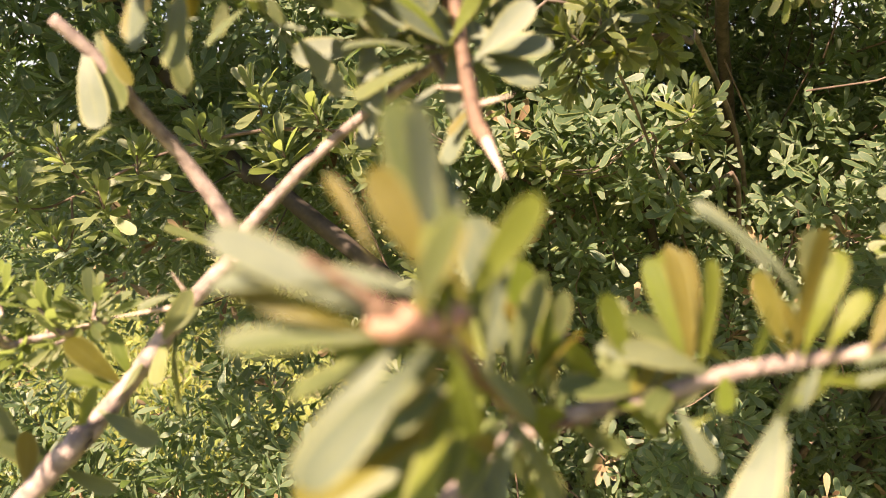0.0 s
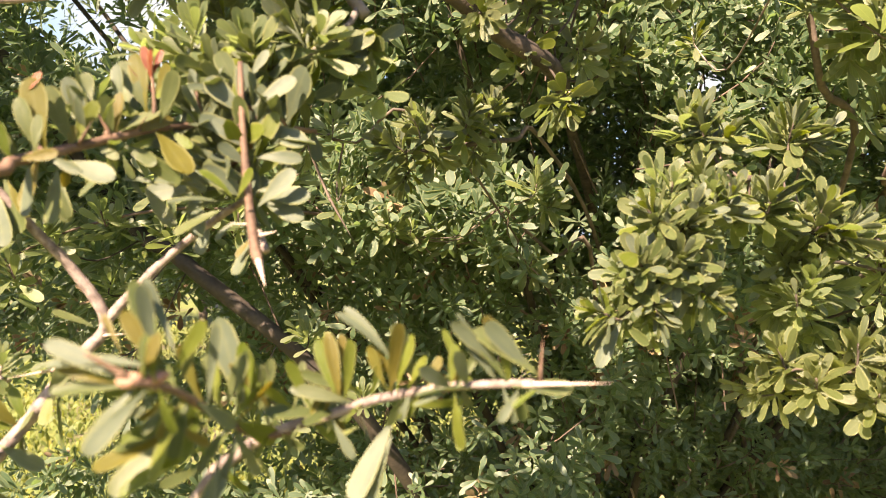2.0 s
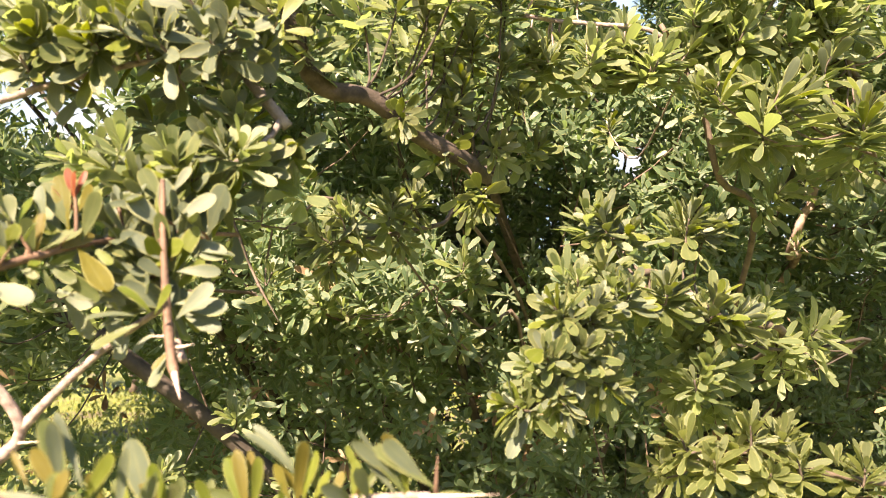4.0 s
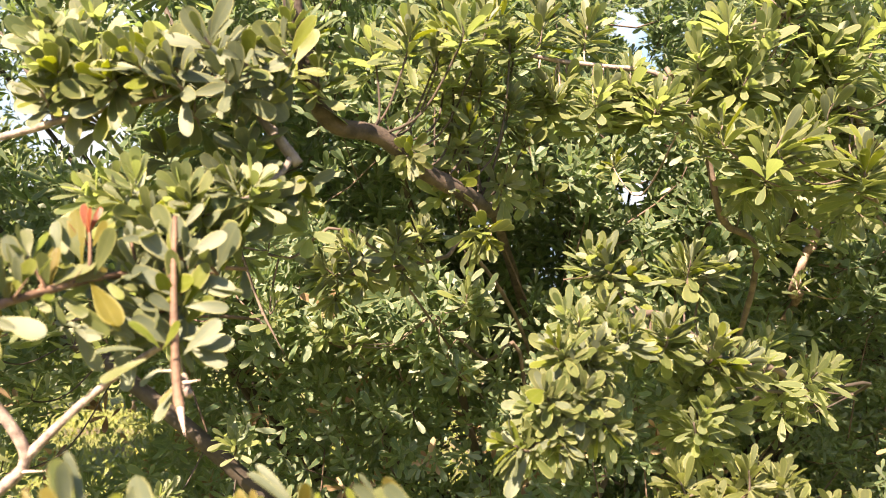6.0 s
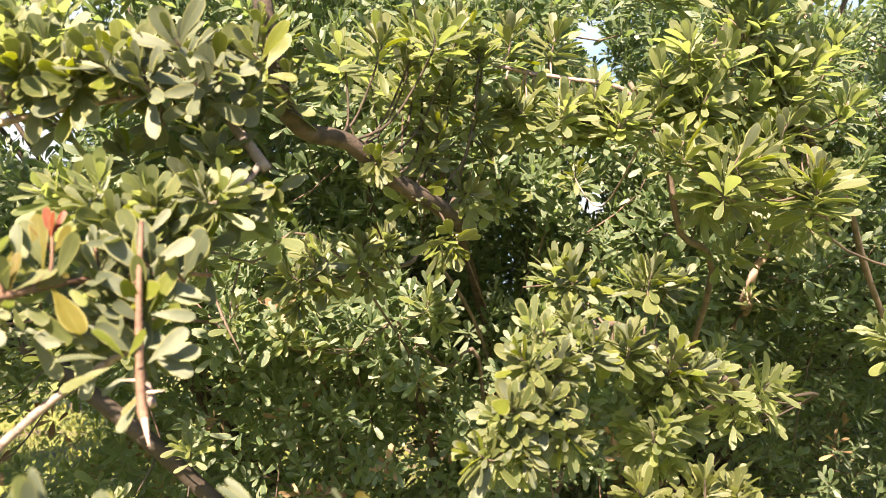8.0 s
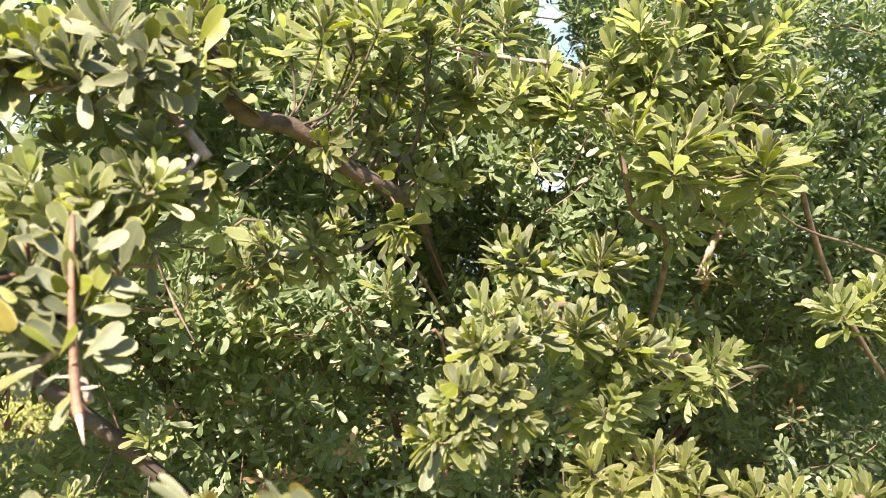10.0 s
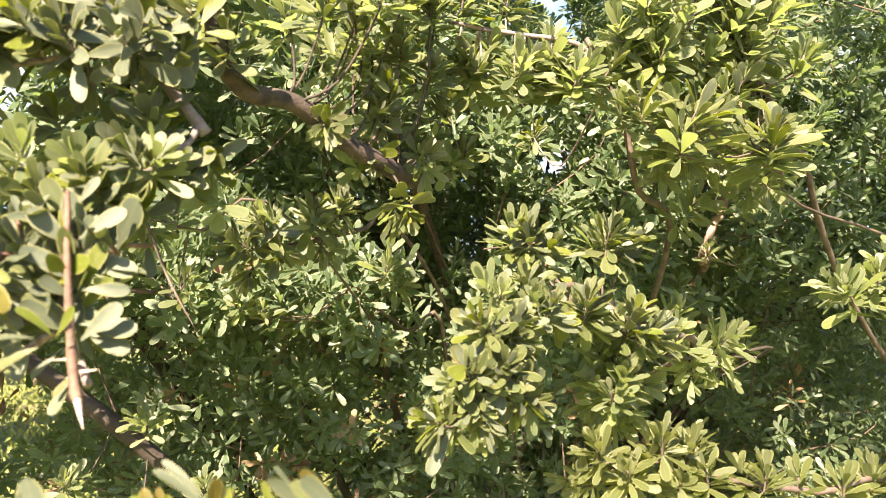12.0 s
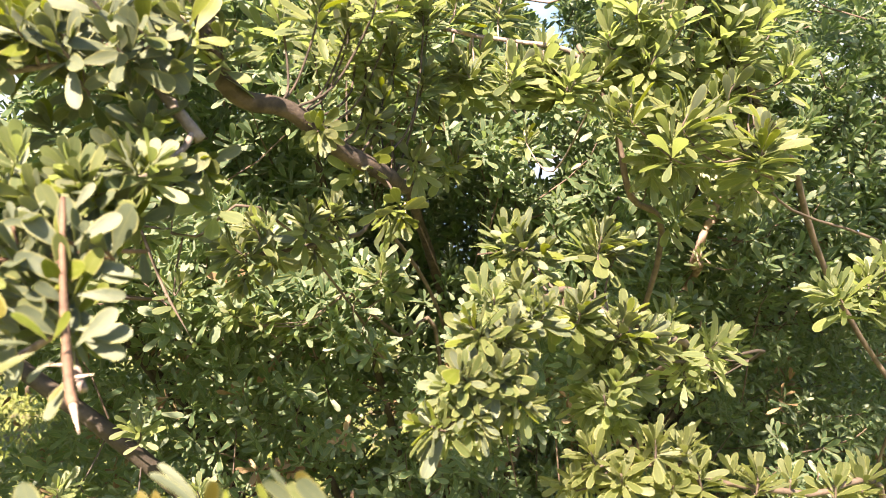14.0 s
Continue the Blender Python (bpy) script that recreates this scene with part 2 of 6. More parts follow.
def rosette_frames(centre, axis, n, long, r, spread=1.0):
    """Leaf poses of a tuft: a spiral up a short shoot, the young leaves upright at its tip, the old ones lying out and drooping."""
    axis = Vector(axis).normalized()
    e1 = axis.orthogonal().normalized()
    e2 = axis.cross(e1)
    turn = r.uniform(0, 6.28)
    out = []
    lean = e1 * r.uniform(-0.35, 0.35) + e2 * r.uniform(-0.35, 0.35)
    for i in range(n):
        k = i / max(n - 1, 1)
        az = turn + i * 2.39996 + r.uniform(-0.6, 0.6)
        th = radians(8 + 76 * k ** 0.9 * spread + r.uniform(-22, 22))
        rad = e1 * math.cos(az) + e2 * math.sin(az)
        d = axis * math.cos(th) + rad * math.sin(th) + lean * (0.3 + 0.7 * r.random()) + Vector((0, 0, -0.30 * k * r.random()))
        face = axis * math.sin(th) - rad * math.cos(th) + Vector([r.uniform(-0.5, 0.5) for _ in "xyz"])
        L = long * (0.62 + 0.40 * min(k * 1.8, 1)) * r.uniform(0.65, 1.18)
        base = Vector(centre) + axis * (long * (0.30 - 0.85 * k + r.uniform(-0.12, 0.12))) + rad * 0.05 * long
        out.append((base, d, face, L, r.uniform(0.72, 1.05)))
    return out


class Limb:
    """A branch of a shrub with the twigs, thorns and leaves that grow on it."""

    def __init__(self, shrub, path, r0, r1, bark=BARK_PALE, label="", sides=8, joined=False, pale=0.10, dense=1.4, large=0.86, wide=0.95, fill=True, stems=True, tilt=1.05, leaves=LEAF_TUFT):
        self.pale, self.dense, self.large, self.wide, self.fill, self.stems, self.tilt = pale, dense, large, wide, fill, stems, tilt
        self.leaves = leaves
        self.line = smooth_path(path)
        self.bark, self.joined, self.rows = bark, joined, []
        self.pieces = [tube_arrays(self.line, r0, r1, sides)]
        self.ob = part("branch", bpy.data.meshes.new("branch"), shrub, label)

    def twig(self, path, r0, r1):
        self.pieces.append(tube_arrays(smooth_path(path, 4), r0, r1, 6))

    def leaf(self, base, tip, kind="green", roll=0.0, wide=1.0, shape=None):
        """A single leaf from its base to its tip, its upper side towards the open."""
        base, tip = Vector(base), Vector(tip)
        d = tip - base
        face = Matrix.Rotation(radians(roll), 3, d.normalized()) @ Vector((-0.15, -0.9, 0.45))
        self.put(kind, leaf_frame(base, d, face, d.length, wide), shape)

    def put(self, kind, m, shape=None):
        me = LEAVES[kind][rng.randrange(4) if shape is None else shape]
        ob = part("leaf", me, self.ob, LEAF_WORDS.get(kind, ""))
        ob.matrix_basis = m

    def rosette(self, centre, axis, n=11, long=0.04, kind="", spread=1.0, stem=True, joined=False):
        axis = Vector(axis).normalized()
        if axis.z > 0.3:
            axis.y *= self.tilt
            axis.normalize()
        n, long = round(n * self.dense), long * self.large
        for base, d, face, L, w in rosette_frames(centre, axis, n, long, rng, spread):
            k = kind or ("lime" if rng.random() < 0.16 else "pale" if rng.random() < self.pale else "green")
            m = leaf_frame(base, d, face, L, w * self.wide)
            if self.joined or joined:
                self.rows.append((tuple(m.translation), tuple(m.col[0][:3]), tuple(m.col[1][:3]), tuple(m.col[2][:3])))
            else:
                self.put(k, m)
        if self.fill:
            c = Vector(centre) + Vector((rng.uniform(-0.4, 0.4), rng.uniform(0.2, 0.7), rng.uniform(-0.5, 0.2))) * long
            a = axis + Vector([rng.uniform(-0.4, 0.4) for _ in "xyz"])
            for base, d, face, L, w in rosette_frames(c, a, round(n * 0.7), long, rng, spread):
                m = leaf_frame(base, d, face, L, w * self.wide)
                self.rows.append((tuple(m.translation), tuple(m.col[0][:3]), tuple(m.col[1][:3]), tuple(m.col[2][:3])))
        if stem and self.stems:
            c = Vector(centre)
            near = min(self.line, key=lambda q: (q - c).length)
            start = c + axis * 0.01
            self.twig([near, near.lerp(c, 0.55) - axis * 0.25 * (near - c).length, c - axis * 0.012, start], 0.0014, 0.0010)

    def thorn(self, base, tip, r=0.0014, material=THORN):
        line = [Vector(base).lerp(Vector(tip), k / 4) for k in range(5)]
        part("thorn", mesh_from("thorn", [tube_arrays(line, r, r * 0.08, 6, 0.03)], material), self.ob)

    def knot(self, base, tip, r, material):
        """A swollen node where leaves sit."""
        base, tip = Vector(base), Vector(tip)
        line = [base.lerp(tip, k / 6) for k in range(7)]
        vs, fs = tube_arrays(line, r, r, 8, 0.05)
        for i, v in enumerate(vs):
            u = (i // 8) / 3 - 1
            c = line[i // 8]
            vs[i] = c + (v - c) * math.sqrt(max(1 - u * u, 0.03))
        part("knot", mesh_from("knot", [(vs, fs)], material), self.ob)

    def done(self):
        me = mesh_from("branch", self.pieces, self.bark)
        old = self.ob.data
        self.ob.data = me
        bpy.data.meshes.remove(old)
        if self.rows:
            leaf_mass("foliage", self.rows, self.leaves, self.ob, rows=(0.0, 0.2, 0.45, 0.7, 0.88, 0.965, 1.0), wide=0.35)
        return self.ob


def leaf_mass(name, frames, material, parent, label="", rows=(0.0, 0.3, 0.58, 0.86, 1.0), wide=0.36, curl=0.12, fold=0.08, flat=False):
    """Many leaves in one mesh. frames: rows of origin, x, y and z axes."""
    tv, tu = [], []
    for u in rows:
        h = half_width(u, wide)
        for s in ((-1, 1) if flat else (-1, 0, 1)):
            tv.append((s * h, u, -curl * u * u + fold * abs(s) * h))
            tu.append((0.5 + 0.5 * s, u))
    tf = []
    for i in range(len(rows) - 1):
        if flat:
            tf.append((2 * i, 2 * i + 1, 2 * i + 3, 2 * i + 2))
            continue
        a, b = 3 * i, 3 * i + 3
        tf += [(a, a + 1, b + 1, b), (a + 1, a + 2, b + 2, b + 1)]
    tv, tu, tf = np.array(tv), np.array(tu), np.array(tf)
    fr = np.asarray(frames)
    n, m, q = len(fr), len(tv), len(tf)
    verts = fr[:, None, 0] + np.einsum("vk,nkc->nvc", tv, fr[:, 1:])
    loops = (tf[None] + (np.arange(n) * m)[:, None, None]).reshape(-1)
    me = bpy.data.meshes.new(name)
    me.vertices.add(n * m)
    me.vertices.foreach_set("co", verts.reshape(-1))
    me.loops.add(n * q * 4)
    me.loops.foreach_set("vertex_index", loops)
    me.polygons.add(n * q)
    me.polygons.foreach_set("loop_start", np.arange(n * q) * 4)
    me.polygons.foreach_set("use_smooth", np.ones(n * q, dtype=bool))
    uv = me.uv_layers.new(name="UVMap")
    uv.data.foreach_set("uv", np.tile(tu[tf.reshape(-1)], (n, 1)).reshape(-1))
    me.materials.append(material)
    me.update()
    me.validate()
    if parent is None:
        return tagged(new(name, me), label, kind="stuff")
    return tagged(part(name, me, parent, label), kind="stuff")


def frames_of(centre, axis, n, long, r, spread=1.0):
    rows = []
    for base, d, face, L, w in rosette_frames(centre, axis, n, long, r, spread):
        m = leaf_frame(base, d, face, L, w)
        rows.append((tuple(m.translation), tuple(m.col[0][:3]), tuple(m.col[1][:3]), tuple(m.col[2][:3])))
    return rows


# ---- ground and distance ----
def build_ground():
    vs, fs = [], []
    ring = [0, 1, 2, 3, 4.5, 6, 8, 11, 15, 22, 35, 60, 120, 300, 900, 2500]
    seg = 48
    for i, r in enumerate(ring):
        for k in range(seg):
            a = 2 * math.pi * k / seg
            x, y = r * math.cos(a), r * math.sin(a) + 1.0
            z = 0.05 * noise.noise(Vector((x * 0.6, y * 0.6, 0))) if r < 60 else 0.0
            vs.append((x, y, z))
    for i in range(len(ring) - 1):
        for k in range(seg):
            j = (k + 1) % seg
            if i == 0:
                fs.append((i * seg, (i + 1) * seg + k, (i + 1) * seg + j))
            else:
                fs.append((i * seg + k, (i + 1) * seg + k, (i + 1) * seg + j, i * seg + j))
    ob = new("ground", mesh_from("ground", [(vs, fs)], GROUND))
    return tagged(ob, "dry soil with patches of low green turf", "ground", kind="structure")


build_ground()


def build_herbs():
    """Low sunlit herbs and grass on the open ground behind the shrubs."""
    r = random.Random(21)
    rows = []
    for _ in range(46000):
        y = 2.6 + 7.5 * r.random() ** 1.4
        x = r.uniform(-0.75, 0.65) * (y + 1.5)
        patch = noise.noise(Vector((x * 0.8, y * 0.8, 3.0)))
        if patch < -0.25 and r.random() < 0.6:
            continue
        h = (0.12 + 0.34 * max(patch + 0.3, 0)) * r.uniform(0.5, 1.2)
        d = Vector((r.gauss(0, 0.5), r.gauss(0, 0.5), 1.0))
        m = leaf_frame((x, y, 0.02 + h * r.random()), d, (r.gauss(0, 1), -0.6, 0.6), r.uniform(0.025, 0.075), r.uniform(0.7, 1.5))
        rows.append((tuple(m.translation), tuple(m.col[0][:3]), tuple(m.col[1][:3]), tuple(m.col[2][:3])))
    ob = leaf_mass("meadow_grass", rows, HERB, None, "sunlit yellow-green herbs and grass on the open ground", flat=True, rows=(0.0, 0.4, 0.8, 1.0))
    tagged(ob, category="grass")


build_herbs()


def far_tree(x, y, height, girth, seed):
    r = random.Random(seed)
    tree = thing("tree", (x, y, 0), "distant broad olive-green tree behind the shrubs", "tree", "trees in the distance")
    wood = []
    for k in range(5):
        a = r.uniform(0, 6.28)
        top = Vector((x + girth * 0.6 * math.cos(a), y + girth * 0.6 * math.sin(a), height * r.uniform(0.6, 0.9)))
        wood.append(tube_arrays(smooth_path([(x, y, 0), (x + 0.1 * math.cos(a), y, height * 0.3), top]), height * 0.03, 0.02, 8))
    part("trunk", mesh_from("trunk", wood, BARK_DARK), tree)
    rows = []
    lumps = [(Vector((x + r.gauss(0, 0.45) * girth, y + r.gauss(0, 0.4) * girth, height * r.uniform(0.28, 0.95))), r.uniform(0.25, 0.5) * girth) for _ in range(16)]
    for c, s in lumps:
        for _ in range(150):
            v = Vector([r.gauss(0, 1) for _ in "xyz"]).normalized() * s * r.uniform(0.6, 1.05)
            v.z *= 0.7
            rows += frames_of(c + v, v + Vector((0, 0, s * 0.6)), 4, 0.16, r)
    tagged(part("crown", leaf_mass_mesh(rows), tree), kind="stuff")


def leaf_mass_mesh(rows):
    ob = leaf_mass("crown", rows, LEAF_FAR, None, flat=True, rows=(0.0, 0.5, 1.0), wide=0.5)
    me = ob.data
    bpy.data.objects.remove(ob)
    return me


for tx, ty, th, tg, ts in ((-6.5, 9.5, 2.6, 2.0, 1), (-2.6, 11.0, 2.3, 1.9, 2), (1.6, 12.0, 2.8, 2.2, 3), (5.6, 11.0, 3.0, 2.2, 4), (9.5, 10.0, 3.2, 2.4, 5), (-2.7, 6.6, 3.1, 0.9, 6)):
    far_tree(tx, ty, th, tg, ts)



def build_backdrop():
    """Bright hazy sky low over the horizon, far beyond the trees."""
    m, nt, nd, ln, p = nodes_of("hazy_sky")
    cloud = noise_tex(nt, 0.009, 5.0)
    p.inputs["Base Color"].default_value = (0, 0, 0, 1)
    p.inputs["Specular IOR Level"].default_value = 0.0
    ln.new(ramp(nt, cloud, [(0.40, (0.52, 0.74, 1.0)), (0.58, (0.95, 0.98, 1.0))]), p.inputs["Emission Color"])
    p.inputs["Emission Strength"].default_value = 0.20
    vs, fs = [], []
    steps = 40
    for k in range(steps + 1):
        a = radians(-52 + 118 * k / steps)
        for z in (-5.0, 60.0, 160.0, 300.0, 460.0):
            vs.append((600 * math.sin(a), 600 * math.cos(a), z))
    for k in range(steps):
        for j in range(4):
            i = k * 5 + j
            fs.append((i, i + 1, i + 6, i + 5))
    tagged(new("backdrop", mesh_from("backdrop", [(vs, fs)], m)), "pale hazy sky low over the horizon", "sky", kind="structure")


build_backdrop()
# ---- the shrubs ----
shrub_near = thing("thorny_shrub", (-0.75, 0.55, 0.0), "thorny shrub with pale twigs, spoon-shaped leaves and crimson shoot tips", "shrub", "thorny shrubs")
shrub_side = thing("thorny_shrub", (1.35, 1.30, 0.0), "thorny shrub with sunlit tufts of spoon-shaped leaves", "shrub", "thorny shrubs")
shrub_back = thing("thorny_shrub", (0.75, 2.0, 0.0), "dense dark-green thorny shrub behind the sunlit branches", "shrub", "thorny shrubs")

spiny_twig = Limb(shrub_near, [(-0.550, 0.500, 0.500), (-0.200, 0.400, 1.050), (-0.015, 0.205, 1.336), (0.014, 0.200, 1.372), (0.036, 0.195, 1.386), (0.059, 0.190, 1.394), (0.081, 0.188, 1.402), (0.114, 0.180, 1.410), (0.140, 0.172, 1.413), (0.156, 0.165, 1.415)], 0.0036, 0.0017, BARK_PALE, 'pale pinkish twig ending in a long thorn')
spiny_twig.thorn((0.151, 0.166, 1.414), (0.191, 0.158, 1.416), 0.0016)
spiny_twig.thorn((0.159, 0.165, 1.416), (0.160, 0.165, 1.435), 0.0013, BARK_RED)
spiny_twig.leaf((0.088, 0.188, 1.427), (0.070, 0.186, 1.449), 'pale', 20, 0.58)
spiny_twig.leaf((0.103, 0.185, 1.409), (0.092, 0.180, 1.442), 'green', -10, 0.64)
spiny_twig.leaf((0.097, 0.185, 1.409), (0.081, 0.180, 1.428), 'amber', 0, 0.58)
spiny_twig.leaf((0.070, 0.190, 1.409), (0.066, 0.190, 1.434), 'amber', 10, 0.58)
spiny_twig.leaf((0.067, 0.190, 1.402), (0.058, 0.185, 1.433), 'lime', 0, 0.51)
spiny_twig.leaf((0.073, 0.190, 1.406), (0.048, 0.180, 1.417), 'green', -20, 0.58)
spiny_twig.leaf((0.077, 0.190, 1.399), (0.045, 0.180, 1.411), 'pale', 0, 0.64)
spiny_twig.leaf((0.059, 0.192, 1.395), (0.032, 0.180, 1.400), 'green', 10, 0.8)
spiny_twig.leaf((0.070, 0.190, 1.396), (0.048, 0.190, 1.390), 'lime', 20, 0.51)
spiny_twig.leaf((0.124, 0.178, 1.417), (0.115, 0.176, 1.438), 'lime', 0, 0.51)
spiny_twig.leaf((0.122, 0.178, 1.409), (0.120, 0.176, 1.422), 'amber', 0, 0.7)
spiny_twig.leaf((0.140, 0.172, 1.414), (0.125, 0.170, 1.433), 'pale', 30, 0.51)
spiny_twig.leaf((0.132, 0.172, 1.430), (0.121, 0.170, 1.447), 'pale', 35, 0.45)
spiny_twig.leaf((0.159, 0.166, 1.418), (0.129, 0.162, 1.441), 'green', 10, 0.7)
spiny_twig.leaf((0.145, 0.170, 1.436), (0.131, 0.166, 1.445), 'amber', 0, 0.9)
spiny_twig.leaf((0.135, 0.175, 1.411), (0.102, 0.170, 1.412), 'pale', 60, 0.51)
spiny_twig.leaf((0.097, 0.185, 1.401), (0.125, 0.180, 1.402), 'lime', 50, 0.51)
spiny_twig.leaf((0.150, 0.168, 1.412), (0.140, 0.164, 1.397), 'pale', -10, 0.83)
spiny_twig.leaf((0.160, 0.166, 1.413), (0.145, 0.160, 1.406), 'lime', 30, 0.58)
spiny_twig.leaf((0.123, 0.180, 1.407), (0.124, 0.178, 1.380), 'lime', 15, 0.45)
spiny_twig.leaf((0.075, 0.190, 1.395), (0.081, 0.188, 1.381), 'pale', -60, 0.45)
spiny_twig.leaf((0.092, 0.185, 1.394), (0.072, 0.165, 1.362), 'pale', 10, 0.7)
spiny_twig.leaf((0.075, 0.190, 1.389), (0.062, 0.188, 1.383), 'lime', 10, 0.64)
spiny_twig.leaf((0.031, 0.195, 1.386), (0.028, 0.190, 1.421), 'green', 20, 0.45)
spiny_twig.leaf((0.042, 0.192, 1.394), (0.025, 0.185, 1.416), 'lime', 0, 0.51)
spiny_twig.leaf((0.097, 0.186, 1.402), (0.095, 0.184, 1.394), 'lime', 40, 0.51)
spiny_twig.leaf((0.085, 0.187, 1.409), (0.095, 0.184, 1.423), 'green', 0, 0.51)
spiny_twig.leaf((0.022, 0.190, 1.395), (0.007, 0.188, 1.442), 'pale', -10, 0.71)
spiny_twig.leaf((0.022, 0.190, 1.395), (0.022, 0.186, 1.432), 'lime', -10, 0.66)
spiny_twig.leaf((0.026, 0.190, 1.395), (0.034, 0.186, 1.422), 'green', 40, 0.68)
spiny_twig.leaf((0.032, 0.190, 1.398), (0.019, 0.180, 1.422), 'amber', 40, 0.59)
spiny_twig.leaf((0.044, 0.187, 1.398), (0.032, 0.180, 1.412), 'lime', -35, 0.78)
spiny_twig.leaf((0.044, 0.187, 1.398), (0.048, 0.186, 1.421), 'green', 15, 0.64)
spiny_twig.leaf((0.052, 0.187, 1.399), (0.042, 0.183, 1.424), 'lime', -10, 0.62)
spiny_twig.leaf((0.066, 0.184, 1.403), (0.061, 0.180, 1.435), 'amber', 15, 0.7)
spiny_twig.leaf((0.068, 0.184, 1.403), (0.072, 0.183, 1.432), 'lime', 40, 0.68)
spiny_twig.leaf((0.065, 0.184, 1.403), (0.054, 0.185, 1.432), 'lime', -10, 0.63)
spiny_twig.leaf((0.071, 0.183, 1.403), (0.047, 0.175, 1.411), 'green', -10, 0.77)
spiny_twig.leaf((0.090, 0.179, 1.408), (0.092, 0.177, 1.442), 'amber', 40, 0.67)
spiny_twig.leaf((0.093, 0.179, 1.408), (0.099, 0.177, 1.436), 'lime', -35, 0.73)
spiny_twig.leaf((0.089, 0.179, 1.408), (0.079, 0.177, 1.430), 'amber', -35, 0.62)
spiny_twig.leaf((0.091, 0.178, 1.423), (0.069, 0.176, 1.449), 'pale', 40, 0.59)
spiny_twig.leaf((0.098, 0.178, 1.409), (0.106, 0.176, 1.426), 'lime', -35, 0.76)
spiny_twig.leaf((0.118, 0.172, 1.412), (0.120, 0.171, 1.432), 'lime', 0, 0.68)
spiny_twig.leaf((0.121, 0.172, 1.412), (0.130, 0.170, 1.427), 'green', 15, 0.74)
spiny_twig.leaf((0.120, 0.172, 1.409), (0.122, 0.170, 1.381), 'lime', 15, 0.67)
spiny_twig.leaf((0.116, 0.172, 1.409), (0.101, 0.168, 1.403), 'pale', 40, 0.68)
spiny_twig.leaf((0.155, 0.166, 1.420), (0.132, 0.163, 1.444), 'pale', -10, 0.77)
spiny_twig.leaf((0.141, 0.168, 1.421), (0.118, 0.165, 1.445), 'pale', -35, 0.59)
spiny_twig.leaf((0.144, 0.168, 1.415), (0.128, 0.166, 1.438), 'green', 15, 0.63)
spiny_twig.leaf((0.142, 0.168, 1.413), (0.147, 0.164, 1.396), 'pale', 15, 0.75)
spiny_twig.leaf((0.146, 0.167, 1.413), (0.175, 0.164, 1.413), 'green', 0, 0.67)
spiny_twig.leaf((0.091, 0.180, 1.387), (0.077, 0.165, 1.357), 'pale', 15, 0.71)
spiny_twig.leaf((0.032, 0.188, 1.386), (0.023, 0.180, 1.366), 'lime', 40, 0.71)
spiny_twig.leaf((0.047, 0.187, 1.391), (0.037, 0.183, 1.372), 'green', 40, 0.63)
spiny_twig.leaf((0.062, 0.185, 1.394), (0.073, 0.180, 1.376), 'pale', 0, 0.73)
spiny_twig.leaf((0.017, 0.190, 1.380), (0.006, 0.170, 1.357), 'pale', -35, 0.77)
spiny_twig.leaf((0.007, 0.192, 1.372), (0.022, 0.188, 1.358), 'lime', 40, 0.73)
spiny_twig.leaf((-0.001, 0.195, 1.368), (-0.017, 0.180, 1.364), 'green', -10, 0.73)
spiny_twig.leaf((0.057, 0.186, 1.396), (0.067, 0.184, 1.412), 'amber', 0, 0.79)
spiny_twig.leaf((0.081, 0.181, 1.405), (0.084, 0.180, 1.422), 'lime', 40, 0.71)
spiny_twig.leaf((0.107, 0.175, 1.410), (0.113, 0.174, 1.426), 'amber', -10, 0.72)
spiny_twig.leaf((0.148, 0.169, 1.413), (0.154, 0.174, 1.394), 'green', -1, 0.77)
spiny_twig.leaf((0.033, 0.196, 1.384), (0.035, 0.193, 1.397), 'green', -9, 0.75)
spiny_twig.leaf((0.129, 0.175, 1.411), (0.118, 0.190, 1.416), 'green', 28, 0.93)
spiny_twig.leaf((0.145, 0.170, 1.413), (0.143, 0.164, 1.433), 'lime', 36, 0.92)
spiny_twig.leaf((0.056, 0.191, 1.394), (0.066, 0.204, 1.404), 'pale', -20, 0.84)
spiny_twig.leaf((0.100, 0.183, 1.407), (0.094, 0.182, 1.393), 'pale', -2, 0.95)
spiny_twig.leaf((0.049, 0.192, 1.391), (0.056, 0.183, 1.404), 'amber', -36, 0.83)
spiny_twig.leaf((0.045, 0.193, 1.389), (0.059, 0.193, 1.403), 'green', 50, 0.83)
spiny_twig.leaf((0.035, 0.196, 1.385), (0.048, 0.181, 1.381), 'green', 54, 0.94)
spiny_twig.leaf((0.095, 0.185, 1.405), (0.102, 0.190, 1.392), 'green', 44, 0.68)
spiny_twig.leaf((0.050, 0.192, 1.391), (0.066, 0.197, 1.380), 'lime', -4, 0.92)
spiny_twig.leaf((0.065, 0.189, 1.396), (0.061, 0.198, 1.409), 'amber', -50, 0.75)
spiny_twig.leaf((0.119, 0.178, 1.410), (0.105, 0.155, 1.423), 'pale', -10, 0.75)
spiny_twig.leaf((0.061, 0.190, 1.395), (0.062, 0.219, 1.374), 'green', 3, 0.95)
spiny_twig.leaf((0.063, 0.190, 1.396), (0.053, 0.170, 1.400), 'green', 20, 0.94)
spiny_twig.leaf((0.075, 0.189, 1.400), (0.064, 0.189, 1.393), 'green', 12, 0.93)
spiny_twig.leaf((0.131, 0.174, 1.412), (0.120, 0.185, 1.419), 'lime', 37, 0.85)
spiny_twig.leaf((0.073, 0.189, 1.399), (0.086, 0.188, 1.404), 'pale', 89, 0.89)
spiny_twig.leaf((0.026, 0.198, 1.379), (0.022, 0.205, 1.391), 'lime', -98, 0.9)
